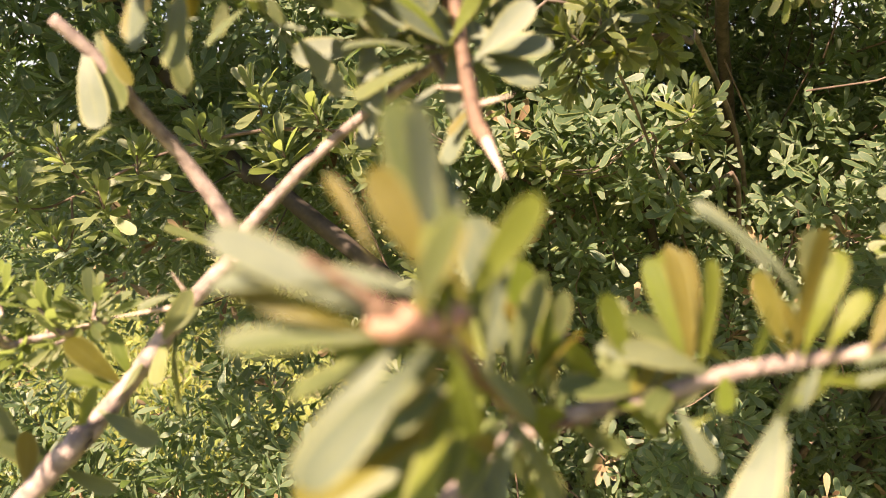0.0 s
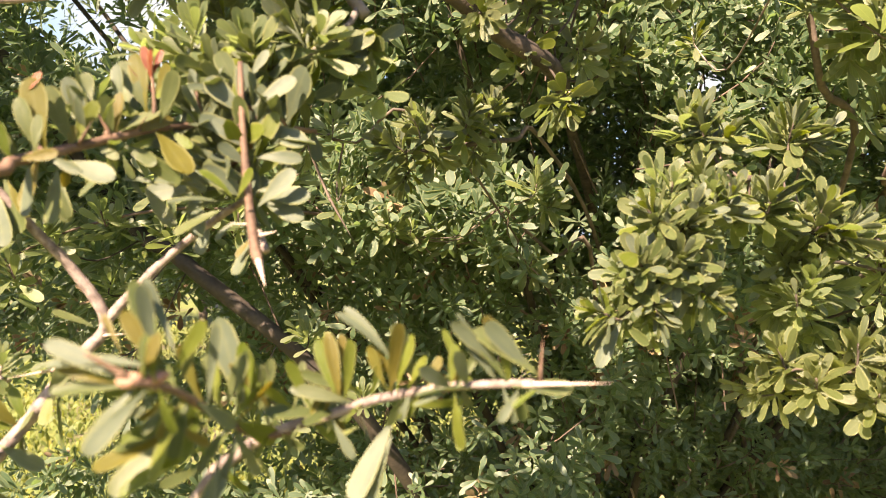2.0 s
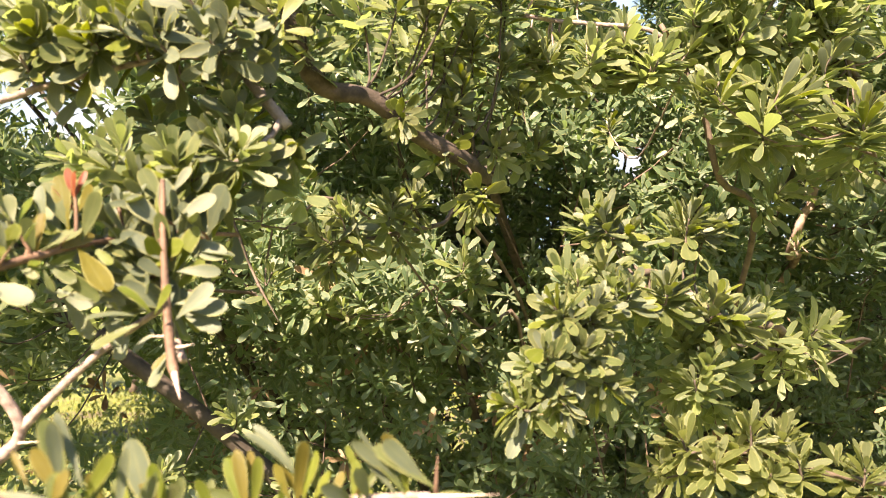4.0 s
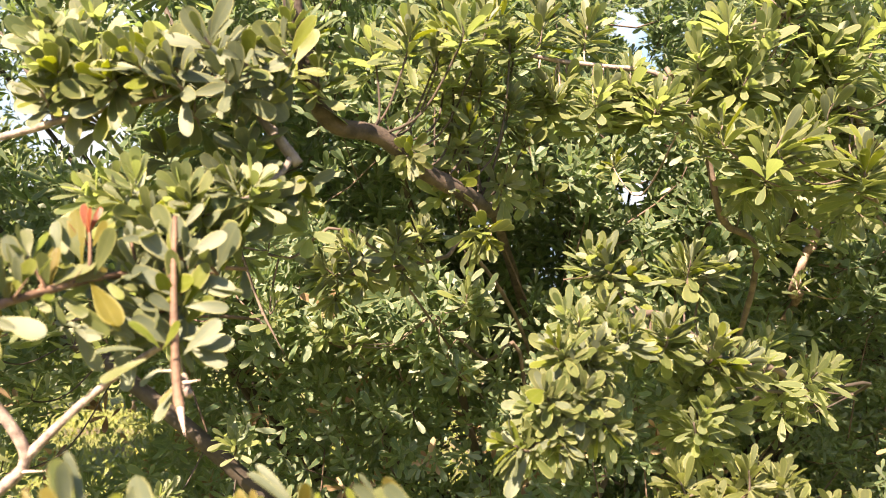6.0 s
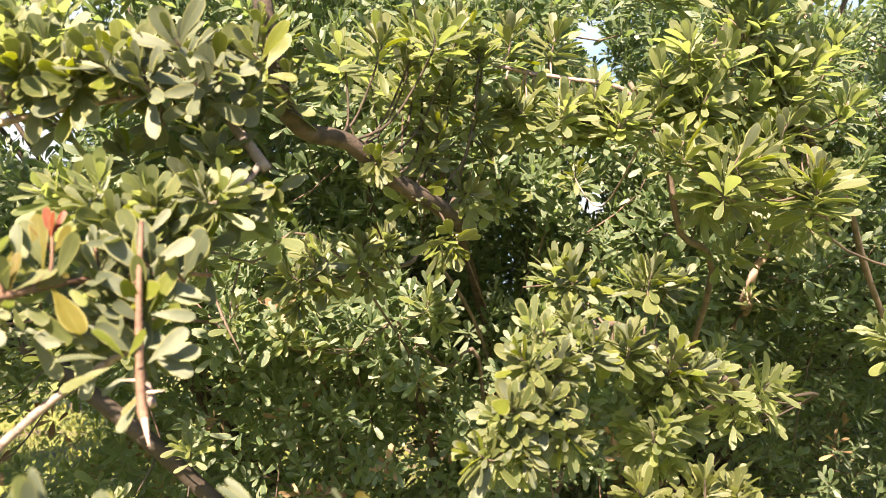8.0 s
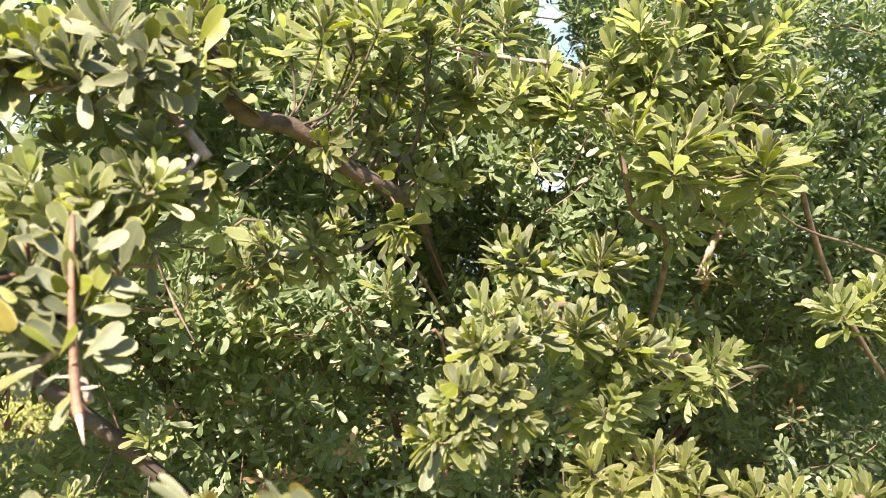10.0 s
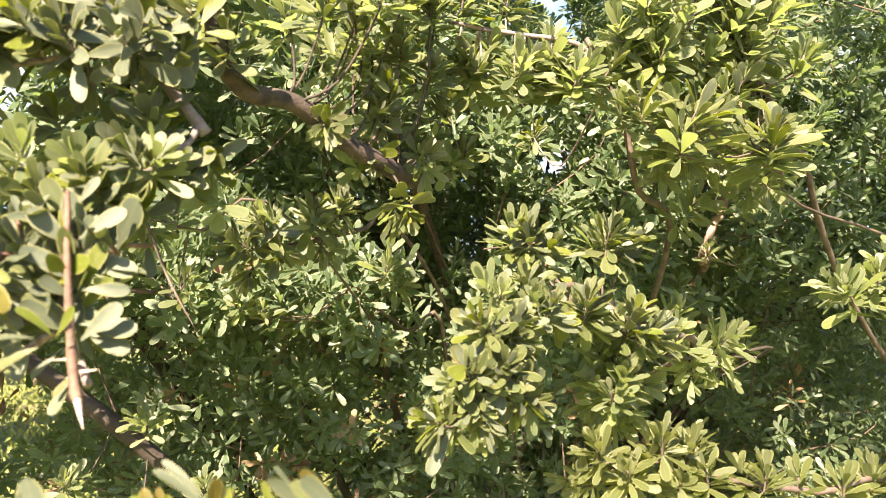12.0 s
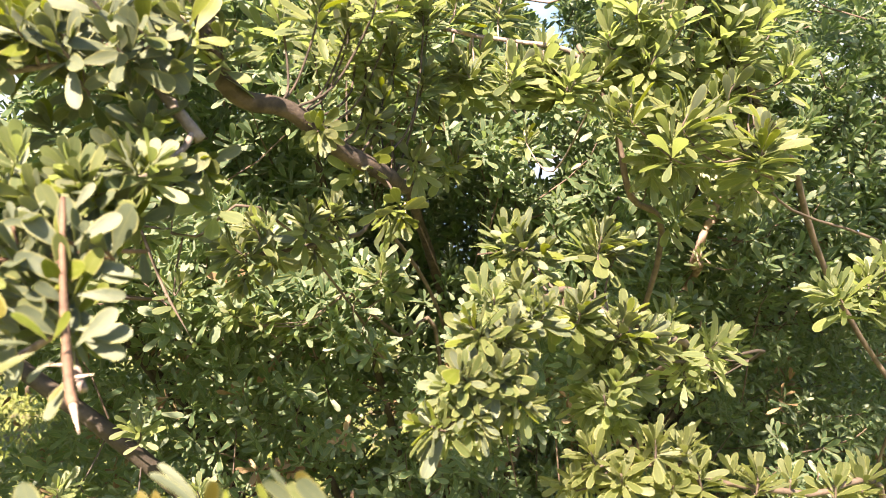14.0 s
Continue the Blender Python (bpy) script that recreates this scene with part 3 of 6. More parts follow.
spiny_twig.leaf((0.022, 0.200, 1.377), (0.035, 0.200, 1.389), 'green', 62, 0.78)
spiny_twig.leaf((0.067, 0.189, 1.397), (0.064, 0.193, 1.414), 'pale', 4, 0.94)
spiny_twig.leaf((0.124, 0.177, 1.411), (0.129, 0.187, 1.396), 'pale', 19, 0.83)
spiny_twig.leaf((0.055, 0.191, 1.393), (0.048, 0.210, 1.401), 'green', 2, 0.82)
spiny_twig.leaf((0.025, 0.199, 1.378), (0.024, 0.223, 1.353), 'green', 25, 0.76)
spiny_twig.leaf((0.070, 0.189, 1.398), (0.059, 0.189, 1.387), 'green', 56, 0.67)
spiny_twig.leaf((0.062, 0.190, 1.395), (0.069, 0.207, 1.378), 'amber', -48, 0.69)
spiny_twig.leaf((0.096, 0.184, 1.406), (0.088, 0.183, 1.391), 'green', -58, 0.89)
spiny_twig.leaf((0.100, 0.183, 1.407), (0.100, 0.188, 1.393), 'pale', 11, 0.7)
spiny_twig.leaf((0.024, 0.199, 1.377), (0.015, 0.215, 1.390), 'green', -95, 0.74)
spiny_twig.leaf((0.028, 0.198, 1.381), (0.017, 0.198, 1.387), 'green', -105, 0.82)
spiny_twig.leaf((0.126, 0.176, 1.411), (0.120, 0.158, 1.430), 'pale', 20, 0.73)
spiny_twig.leaf((0.081, 0.188, 1.402), (0.068, 0.191, 1.410), 'lime', 103, 0.77)
spiny_twig.leaf((0.077, 0.188, 1.401), (0.069, 0.168, 1.398), 'lime', 55, 0.68)
spiny_twig.leaf((0.105, 0.182, 1.408), (0.097, 0.186, 1.393), 'lime', -19, 0.69)
spiny_twig.done()

side_shoot = Limb(shrub_near, [(0.042, 0.195, 1.386), (0.026, 0.190, 1.386), (0.010, 0.158, 1.406), (0.003, 0.135, 1.419), (-0.005, 0.115, 1.427), (-0.014, 0.110, 1.434), (-0.021, 0.107, 1.439)], 0.0024, 0.0007, BARK_RED, 'red-brown side shoot with a pink node')
side_shoot.twig([(0.001, 0.122, 1.423), (-0.002, 0.117, 1.426), (-0.006, 0.114, 1.427), (-0.011, 0.112, 1.431)], 0.0016, 0.0019)
side_shoot.leaf((0.003, 0.120, 1.428), (-0.009, 0.125, 1.464), 'green', 0, 0.61)
side_shoot.leaf((0.006, 0.123, 1.436), (-0.007, 0.130, 1.466), 'pale', 40, 0.38)
side_shoot.leaf((-0.007, 0.115, 1.427), (-0.037, 0.112, 1.443), 'pale', 10, 0.58)
side_shoot.leaf((-0.010, 0.115, 1.426), (-0.037, 0.112, 1.433), 'amber', -30, 0.51)
side_shoot.leaf((-0.003, 0.115, 1.427), (-0.036, 0.118, 1.421), 'green', 20, 0.51)
side_shoot.leaf((0.001, 0.116, 1.426), (-0.002, 0.116, 1.444), 'lime', 0, 0.77)
side_shoot.leaf((-0.011, 0.115, 1.438), (-0.019, 0.118, 1.453), 'amber', 20, 0.51)
side_shoot.leaf((-0.002, 0.114, 1.424), (-0.022, 0.108, 1.402), 'pale', -15, 0.7)
side_shoot.leaf((0.002, 0.117, 1.424), (0.006, 0.120, 1.404), 'lime', 0, 0.7)
side_shoot.leaf((0.005, 0.135, 1.416), (-0.009, 0.130, 1.404), 'green', 0, 0.64)
side_shoot.leaf((0.009, 0.158, 1.406), (-0.001, 0.155, 1.435), 'amber', 10, 0.51)
side_shoot.leaf((0.010, 0.158, 1.406), (0.014, 0.160, 1.445), 'pale', 20, 0.35)
side_shoot.leaf((0.013, 0.160, 1.404), (0.008, 0.160, 1.429), 'green', 10, 0.45)
side_shoot.leaf((0.019, 0.175, 1.399), (0.024, 0.175, 1.430), 'green', 20, 0.38)
side_shoot.leaf((0.026, 0.180, 1.392), (0.028, 0.180, 1.425), 'lime', -20, 0.38)
side_shoot.leaf((0.012, 0.160, 1.403), (-0.007, 0.150, 1.385), 'lime', 10, 0.64)
side_shoot.leaf((0.006, 0.155, 1.405), (-0.021, 0.140, 1.391), 'green', 30, 0.64)
side_shoot.leaf((0.017, 0.170, 1.396), (0.005, 0.160, 1.378), 'green', 0, 0.64)
side_shoot.leaf((0.019, 0.175, 1.392), (0.030, 0.170, 1.372), 'green', 20, 0.77)
side_shoot.leaf((0.001, 0.150, 1.400), (-0.028, 0.135, 1.386), 'amber', 10, 0.64)
side_shoot.leaf((0.010, 0.160, 1.389), (-0.021, 0.140, 1.380), 'lime', 10, 0.64)
side_shoot.leaf((0.017, 0.160, 1.389), (0.012, 0.150, 1.370), 'pale', 20, 0.51)
side_shoot.leaf((-0.001, 0.140, 1.405), (0.014, 0.150, 1.392), 'amber', 0, 0.58)
side_shoot.leaf((-0.000, 0.122, 1.432), (-0.007, 0.120, 1.463), 'pale', 40, 0.59)
side_shoot.leaf((-0.000, 0.120, 1.432), (-0.012, 0.118, 1.453), 'amber', -10, 0.72)
side_shoot.leaf((-0.002, 0.118, 1.432), (-0.036, 0.112, 1.440), 'pale', 40, 0.74)
side_shoot.leaf((-0.006, 0.118, 1.425), (-0.025, 0.108, 1.404), 'pale', 0, 0.67)
side_shoot.leaf((0.003, 0.130, 1.426), (0.017, 0.128, 1.449), 'lime', 20, 0.66)
side_shoot.leaf((0.004, 0.135, 1.421), (0.011, 0.134, 1.439), 'green', 40, 0.65)
side_shoot.leaf((0.006, 0.145, 1.415), (0.000, 0.138, 1.390), 'green', 0, 0.72)
side_shoot.leaf((0.010, 0.160, 1.407), (-0.020, 0.140, 1.398), 'lime', 0, 0.53)
side_shoot.leaf((0.015, 0.170, 1.403), (0.024, 0.168, 1.428), 'green', 20, 0.7)
side_shoot.leaf((0.008, 0.155, 1.411), (0.001, 0.150, 1.431), 'amber', -10, 0.56)
side_shoot.leaf((0.002, 0.125, 1.423), (-0.009, 0.118, 1.413), 'green', 0, 0.57)
side_shoot.leaf((0.005, 0.140, 1.414), (-0.007, 0.130, 1.384), 'lime', 20, 0.7)
side_shoot.leaf((0.010, 0.170, 1.400), (-0.029, 0.150, 1.373), 'green', -10, 0.62)
side_shoot.leaf((0.018, 0.180, 1.395), (0.004, 0.170, 1.377), 'lime', 20, 0.68)
side_shoot.leaf((0.003, 0.130, 1.420), (-0.020, 0.122, 1.422), 'lime', -10, 0.63)
side_shoot.leaf((-0.002, 0.124, 1.423), (-0.029, 0.151, 1.402), 'green', 48, 0.79)
side_shoot.leaf((0.015, 0.168, 1.400), (0.007, 0.173, 1.424), 'lime', -27, 0.88)
side_shoot.leaf((0.019, 0.177, 1.395), (0.033, 0.176, 1.416), 'amber', 90, 0.7)
side_shoot.leaf((0.022, 0.181, 1.392), (0.012, 0.178, 1.369), 'pale', 41, 0.87)
side_shoot.leaf((0.010, 0.158, 1.406), (0.010, 0.162, 1.384), 'lime', 58, 0.77)
side_shoot.leaf((0.005, 0.143, 1.414), (0.004, 0.163, 1.393), 'green', -64, 0.81)
side_shoot.leaf((0.002, 0.133, 1.420), (-0.006, 0.125, 1.409), 'amber', -59, 0.68)
side_shoot.leaf((-0.005, 0.117, 1.426), (0.002, 0.113, 1.445), 'amber', -1, 0.85)
side_shoot.leaf((0.005, 0.142, 1.415), (-0.008, 0.155, 1.426), 'green', -42, 0.68)
side_shoot.leaf((0.005, 0.142, 1.415), (-0.003, 0.134, 1.400), 'amber', -40, 0.88)
side_shoot.leaf((0.001, 0.133, 1.420), (0.005, 0.131, 1.403), 'lime', 44, 0.66)
side_shoot.leaf((0.006, 0.146, 1.413), (0.024, 0.158, 1.398), 'green', -17, 0.76)
side_shoot.leaf((-0.003, 0.124, 1.424), (-0.004, 0.099, 1.444), 'green', -39, 0.71)
side_shoot.leaf((0.017, 0.172, 1.398), (0.032, 0.179, 1.411), 'lime', 36, 0.81)
side_shoot.leaf((0.018, 0.174, 1.397), (0.037, 0.195, 1.380), 'lime', 15, 0.93)
side_shoot.leaf((0.009, 0.155, 1.408), (0.001, 0.151, 1.386), 'lime', -35, 0.66)
side_shoot.knot((-0.012, 0.112, 1.4275), (-0.003, 0.116, 1.4280), 0.0030, BARK_NODE)
side_shoot.knot((-0.003, 0.117, 1.4265), (0.005, 0.121, 1.4290), 0.0025, BARK_NODE)
side_shoot.done()

fork_branch = Limb(shrub_near, [(-0.720, 0.550, 0.150), (-0.550, 0.420, 0.900), (-0.184, 0.300, 1.307), (-0.172, 0.315, 1.322), (-0.151, 0.335, 1.352), (-0.120, 0.340, 1.394), (-0.100, 0.341, 1.421), (-0.120, 0.335, 1.458), (-0.137, 0.325, 1.481), (-0.156, 0.317, 1.506), (-0.169, 0.310, 1.519)], 0.0058, 0.0028, BARK_PALE, 'pale forked branch with short spurs')
fork_branch.twig([(-0.100, 0.341, 1.421), (-0.087, 0.342, 1.437), (-0.064, 0.345, 1.462), (-0.035, 0.345, 1.487), (-0.004, 0.338, 1.508), (0.007, 0.325, 1.516)], 0.0038, 0.0024)
fork_branch.twig([(-0.004, 0.337, 1.510), (-0.011, 0.330, 1.520), (0.000, 0.315, 1.497), (0.015, 0.285, 1.472)], 0.0024, 0.0026)
fork_branch.thorn((-0.105, 0.340, 1.412), (-0.083, 0.335, 1.414), 0.0014)
fork_branch.thorn((-0.124, 0.340, 1.397), (-0.129, 0.335, 1.407), 0.0013)
fork_branch.thorn((-0.129, 0.338, 1.390), (-0.165, 0.350, 1.382), 0.0014)
fork_branch.leaf((-0.158, 0.317, 1.509), (-0.149, 0.305, 1.473), 'pale', 10, 1.1)
fork_branch.leaf((-0.155, 0.320, 1.515), (-0.139, 0.315, 1.481), 'green', 20)
fork_branch.leaf((-0.142, 0.325, 1.478), (-0.163, 0.320, 1.470), 'green', 30, 0.8)
fork_branch.leaf((-0.115, 0.310, 1.514), (-0.112, 0.305, 1.489), 'green', -10, 1.2)
fork_branch.leaf((-0.148, 0.335, 1.354), (-0.157, 0.330, 1.378), 'lime', 10)
fork_branch.leaf((-0.152, 0.335, 1.351), (-0.172, 0.320, 1.377), 'amber', 0, 0.9)
fork_branch.leaf((-0.153, 0.335, 1.349), (-0.176, 0.325, 1.361), 'lime', 20)
fork_branch.leaf((-0.130, 0.340, 1.396), (-0.146, 0.335, 1.390), 'green', 10)
fork_branch.leaf((-0.108, 0.341, 1.418), (-0.132, 0.335, 1.430), 'green', 30, 0.6)
fork_branch.leaf((-0.128, 0.338, 1.380), (-0.128, 0.335, 1.337), 'green', 40, 0.55)
fork_branch.leaf((-0.032, 0.345, 1.490), (-0.040, 0.340, 1.468), 'pale', 10, 1.4)
fork_branch.leaf((-0.172, 0.315, 1.320), (-0.192, 0.300, 1.336), 'green', 10)
fork_branch.leaf((-0.174, 0.315, 1.319), (-0.149, 0.310, 1.309), 'green', 10)
fork_branch.leaf((-0.181, 0.310, 1.314), (-0.200, 0.300, 1.353), 'green', 10, 0.9)
fork_branch.leaf((-0.181, 0.300, 1.313), (-0.178, 0.300, 1.342), 'amber', 20, 0.9)
fork_branch.leaf((-0.161, 0.325, 1.343), (-0.132, 0.320, 1.329))
fork_branch.leaf((-0.167, 0.321, 1.329), (-0.159, 0.308, 1.356), 'lime', -7, 0.88)
fork_branch.leaf((-0.166, 0.322, 1.331), (-0.182, 0.318, 1.332), 'lime', 64, 0.69)
fork_branch.leaf((-0.133, 0.338, 1.376), (-0.134, 0.324, 1.356), 'lime', -2, 0.93)
fork_branch.leaf((-0.160, 0.327, 1.339), (-0.179, 0.338, 1.346), 'lime', -66, 0.86)
fork_branch.leaf((-0.136, 0.337, 1.372), (-0.116, 0.319, 1.399), 'green', 29, 0.74)
fork_branch.leaf((-0.133, 0.338, 1.376), (-0.114, 0.333, 1.390), 'green', 3, 0.71)
fork_branch.leaf((-0.151, 0.334, 1.351), (-0.150, 0.331, 1.329), 'green', 3, 0.76)
fork_branch.leaf((-0.158, 0.329, 1.342), (-0.140, 0.332, 1.362), 'green', -33, 0.69)
fork_branch.done()

left_sprig = Limb(shrub_near, [(-0.600, 0.500, 1.000), (-0.293, 0.400, 1.335), (-0.260, 0.420, 1.350), (-0.231, 0.430, 1.357), (-0.206, 0.430, 1.364)], 0.0028, 0.0018, BARK_PALE, '', joined=True)
left_sprig.rosette((-0.243, 0.430, 1.367), (-0.649, -0.157, 0.744), 13, 0.031)
left_sprig.rosette((-0.212, 0.430, 1.375), (0.260, -0.119, 0.958), 13, 0.031)
left_sprig.rosette((-0.266, 0.430, 1.351), (-0.798, -0.256, 0.546), 13, 0.031)
left_sprig.rosette((-0.277, 0.430, 1.382), (-0.406, -0.132, 0.904), 13, 0.031)
left_sprig.rosette((-0.232, 0.430, 1.352), (-0.427, -0.873, -0.237), 13, 0.031)
left_sprig.done()

crimson_branch = Limb(shrub_near, [(-0.550, 0.400, 1.150), (-0.300, 0.220, 1.500), (-0.114, 0.200, 1.509), (-0.099, 0.215, 1.517), (-0.092, 0.235, 1.523), (-0.076, 0.260, 1.533), (-0.051, 0.280, 1.544), (-0.037, 0.300, 1.549), (-0.006, 0.340, 1.558), (0.034, 0.400, 1.562)], 0.0036, 0.0018, BARK_RED, 'red-brown branch with crimson young leaves at the shoot tips')
crimson_branch.twig([(-0.050, 0.280, 1.544), (-0.050, 0.280, 1.560), (-0.052, 0.280, 1.584)], 0.0016, 0.001)
crimson_branch.twig([(-0.092, 0.235, 1.523), (-0.097, 0.235, 1.531), (-0.103, 0.235, 1.555)], 0.0016, 0.001)
crimson_branch.thorn((-0.060, 0.272, 1.539), (-0.050, 0.270, 1.551), 0.0011, BARK_RED)
crimson_branch.thorn((-0.081, 0.250, 1.530), (-0.072, 0.245, 1.543), 0.0013, BARK_RED)
crimson_branch.leaf((-0.051, 0.280, 1.571), (-0.056, 0.276, 1.592), 'red', 0, 0.8)
crimson_branch.leaf((-0.051, 0.280, 1.573), (-0.051, 0.272, 1.589), 'red', -30, 0.9)
crimson_branch.leaf((-0.052, 0.281, 1.566), (-0.064, 0.279, 1.585), 'red', 30, 0.9)
crimson_branch.leaf((-0.050, 0.281, 1.564), (-0.040, 0.277, 1.582), 'amber', 10, 0.9)
crimson_branch.leaf((-0.051, 0.280, 1.574), (-0.046, 0.278, 1.591), 'red', 20, 0.8)
crimson_branch.leaf((-0.053, 0.280, 1.554), (-0.068, 0.275, 1.583), 'green', 10, 1.1)
crimson_branch.leaf((-0.054, 0.280, 1.552), (-0.061, 0.277, 1.588), 'amber', 0, 0.8)
crimson_branch.leaf((-0.047, 0.280, 1.546), (-0.036, 0.275, 1.578), 'green', 25, 0.8)
crimson_branch.leaf((-0.047, 0.282, 1.546), (-0.041, 0.285, 1.568), 'green', 60, 0.8)
crimson_branch.leaf((-0.051, 0.280, 1.545), (-0.072, 0.275, 1.559), 'lime', 10, 0.9)
crimson_branch.leaf((-0.065, 0.275, 1.554), (-0.072, 0.270, 1.579), 'pale', -20, 1.1)
crimson_branch.leaf((-0.068, 0.268, 1.535), (-0.066, 0.266, 1.563), 'amber', 0, 0.7)
crimson_branch.leaf((-0.069, 0.268, 1.535), (-0.072, 0.262, 1.560), 'green', 20, 0.8)
crimson_branch.leaf((-0.076, 0.260, 1.534), (-0.089, 0.250, 1.567), 'pale', 0, 0.9)
crimson_branch.leaf((-0.081, 0.258, 1.532), (-0.084, 0.250, 1.567), 'green', 40, 0.7)
crimson_branch.leaf((-0.084, 0.250, 1.529), (-0.094, 0.240, 1.560), 'green', 10)
crimson_branch.leaf((-0.085, 0.250, 1.530), (-0.071, 0.248, 1.554), 'lime', 30, 0.8)
crimson_branch.leaf((-0.092, 0.236, 1.525), (-0.099, 0.232, 1.563), 'amber', 10, 0.9)
crimson_branch.leaf((-0.095, 0.235, 1.524), (-0.103, 0.225, 1.550))
crimson_branch.leaf((-0.085, 0.250, 1.524), (-0.083, 0.246, 1.540), 'amber', 10, 0.9)
crimson_branch.leaf((-0.085, 0.240, 1.520), (-0.056, 0.228, 1.512), 'pale', -10, 1.2)
crimson_branch.leaf((-0.092, 0.236, 1.522), (-0.073, 0.230, 1.514), 'pale', 20, 0.8)
crimson_branch.leaf((-0.064, 0.270, 1.533), (-0.044, 0.262, 1.522), 'green', 20, 0.9)
crimson_branch.leaf((-0.063, 0.272, 1.533), (-0.028, 0.265, 1.513), 'green', 50, 0.9)
crimson_branch.leaf((-0.095, 0.225, 1.518), (-0.092, 0.220, 1.489), 'pale', 20, 0.9)
crimson_branch.leaf((-0.088, 0.240, 1.517), (-0.086, 0.235, 1.486), 'green', 20, 1.2)
crimson_branch.leaf((-0.096, 0.220, 1.518), (-0.109, 0.215, 1.534))
crimson_branch.leaf((-0.076, 0.260, 1.531), (-0.062, 0.255, 1.524), 'green', 0, 0.8)
crimson_branch.leaf((-0.040, 0.300, 1.548), (-0.032, 0.310, 1.573), 'pale', 10)
crimson_branch.leaf((-0.031, 0.305, 1.549), (-0.027, 0.310, 1.581), 'green', 20, 0.9)
crimson_branch.leaf((-0.103, 0.235, 1.553), (-0.094, 0.233, 1.566), 'red', 10, 0.9)
crimson_branch.leaf((0.032, 0.400, 1.563), (0.037, 0.385, 1.538), 'pale', 10, 0.9)
crimson_branch.leaf((0.029, 0.400, 1.561), (0.026, 0.390, 1.581), 'green', 10, 0.9)
crimson_branch.leaf((-0.078, 0.256, 1.532), (-0.079, 0.239, 1.553), 'pale', -1, 0.68)
crimson_branch.leaf((-0.094, 0.228, 1.521), (-0.092, 0.227, 1.543), 'green', 11, 0.72)
crimson_branch.leaf((-0.098, 0.218, 1.518), (-0.077, 0.212, 1.522), 'amber', 19, 0.84)
crimson_branch.leaf((-0.086, 0.245, 1.527), (-0.086, 0.248, 1.506), 'amber', -49, 0.8)
crimson_branch.leaf((-0.070, 0.265, 1.536), (-0.074, 0.277, 1.513), 'green', 17, 0.83)
crimson_branch.leaf((-0.099, 0.215, 1.517), (-0.104, 0.208, 1.536), 'lime', 3, 0.92)
crimson_branch.leaf((-0.093, 0.231, 1.522), (-0.101, 0.234, 1.495), 'amber', -4, 0.88)
crimson_branch.leaf((-0.063, 0.271, 1.539), (-0.039, 0.279, 1.552), 'amber', 30, 0.81)
crimson_branch.leaf((-0.050, 0.282, 1.544), (-0.024, 0.257, 1.518), 'amber', -34, 0.89)
crimson_branch.leaf((-0.080, 0.254, 1.531), (-0.078, 0.263, 1.510), 'lime', 63, 0.92)
crimson_branch.leaf((-0.057, 0.276, 1.541), (-0.071, 0.289, 1.571), 'green', 7, 0.75)
crimson_branch.leaf((-0.066, 0.268, 1.537), (-0.078, 0.284, 1.564), 'amber', -44, 0.95)
crimson_branch.leaf((-0.099, 0.215, 1.517), (-0.107, 0.210, 1.533), 'pale', 46, 0.72)
crimson_branch.leaf((-0.098, 0.219, 1.518), (-0.108, 0.217, 1.531), 'lime', 30, 0.8)
crimson_branch.leaf((-0.075, 0.260, 1.533), (-0.089, 0.258, 1.552), 'green', -9, 0.83)
crimson_branch.leaf((-0.045, 0.289, 1.546), (-0.027, 0.280, 1.532), 'lime', 7, 0.68)
crimson_branch.rosette((-0.075, 0.262, 1.548), (-0.45, -0.20, 0.80), 8, 0.036)
crimson_branch.rosette((-0.030, 0.306, 1.562), (-0.20, -0.20, 0.90), 8, 0.036, 'pale')
crimson_branch.done()

spike_branch = Limb(shrub_near, [(-0.004, 0.300, 1.590), (-0.001, 0.291, 1.557), (0.002, 0.285, 1.530), (0.006, 0.277, 1.503), (0.011, 0.267, 1.476), (0.015, 0.258, 1.467)], 0.0017, 0.0032, BARK_RED, 'hanging red-brown spike with a pale thorn tip', dense=1.0, large=1.0, wide=1.1, fill=False, tilt=2.2)
spike_branch.thorn((0.014, 0.260, 1.469), (0.021, 0.245, 1.453), 0.0028)
spike_branch.thorn((0.012, 0.272, 1.481), (0.025, 0.262, 1.484), 0.0014)
spike_branch.thorn((0.008, 0.280, 1.488), (-0.005, 0.275, 1.488), 0.0014)
spike_branch.leaf((-0.002, 0.310, 1.554), (-0.004, 0.305, 1.591), 'pale', 5, 0.8)
spike_branch.leaf((-0.004, 0.310, 1.548), (-0.022, 0.300, 1.568), 'pale', 0, 1.1)
spike_branch.leaf((-0.004, 0.310, 1.547), (-0.016, 0.295, 1.558), 'pale', 0, 1.1)
spike_branch.leaf((-0.003, 0.306, 1.530), (-0.039, 0.300, 1.552), 'green', 10)
spike_branch.leaf((-0.003, 0.305, 1.528), (-0.013, 0.295, 1.539), 'lime')
spike_branch.leaf((-0.001, 0.303, 1.522), (-0.041, 0.290, 1.533), 'pale', 20, 0.9)
spike_branch.leaf((-0.000, 0.302, 1.519), (-0.033, 0.285, 1.517), 'pale', 0, 1.2)
spike_branch.leaf((0.001, 0.300, 1.510), (-0.028, 0.290, 1.523), 'pale', -20)
spike_branch.leaf((0.001, 0.298, 1.506), (-0.036, 0.285, 1.498), 'pale', 40, 0.8)
spike_branch.leaf((-0.000, 0.298, 1.508), (-0.020, 0.280, 1.509), 'green', 20, 1.1)
spike_branch.leaf((0.004, 0.300, 1.526), (0.019, 0.295, 1.559), 'lime', 10, 0.8)
spike_branch.leaf((0.003, 0.305, 1.537), (0.012, 0.300, 1.576), 'pale', 0, 0.7)
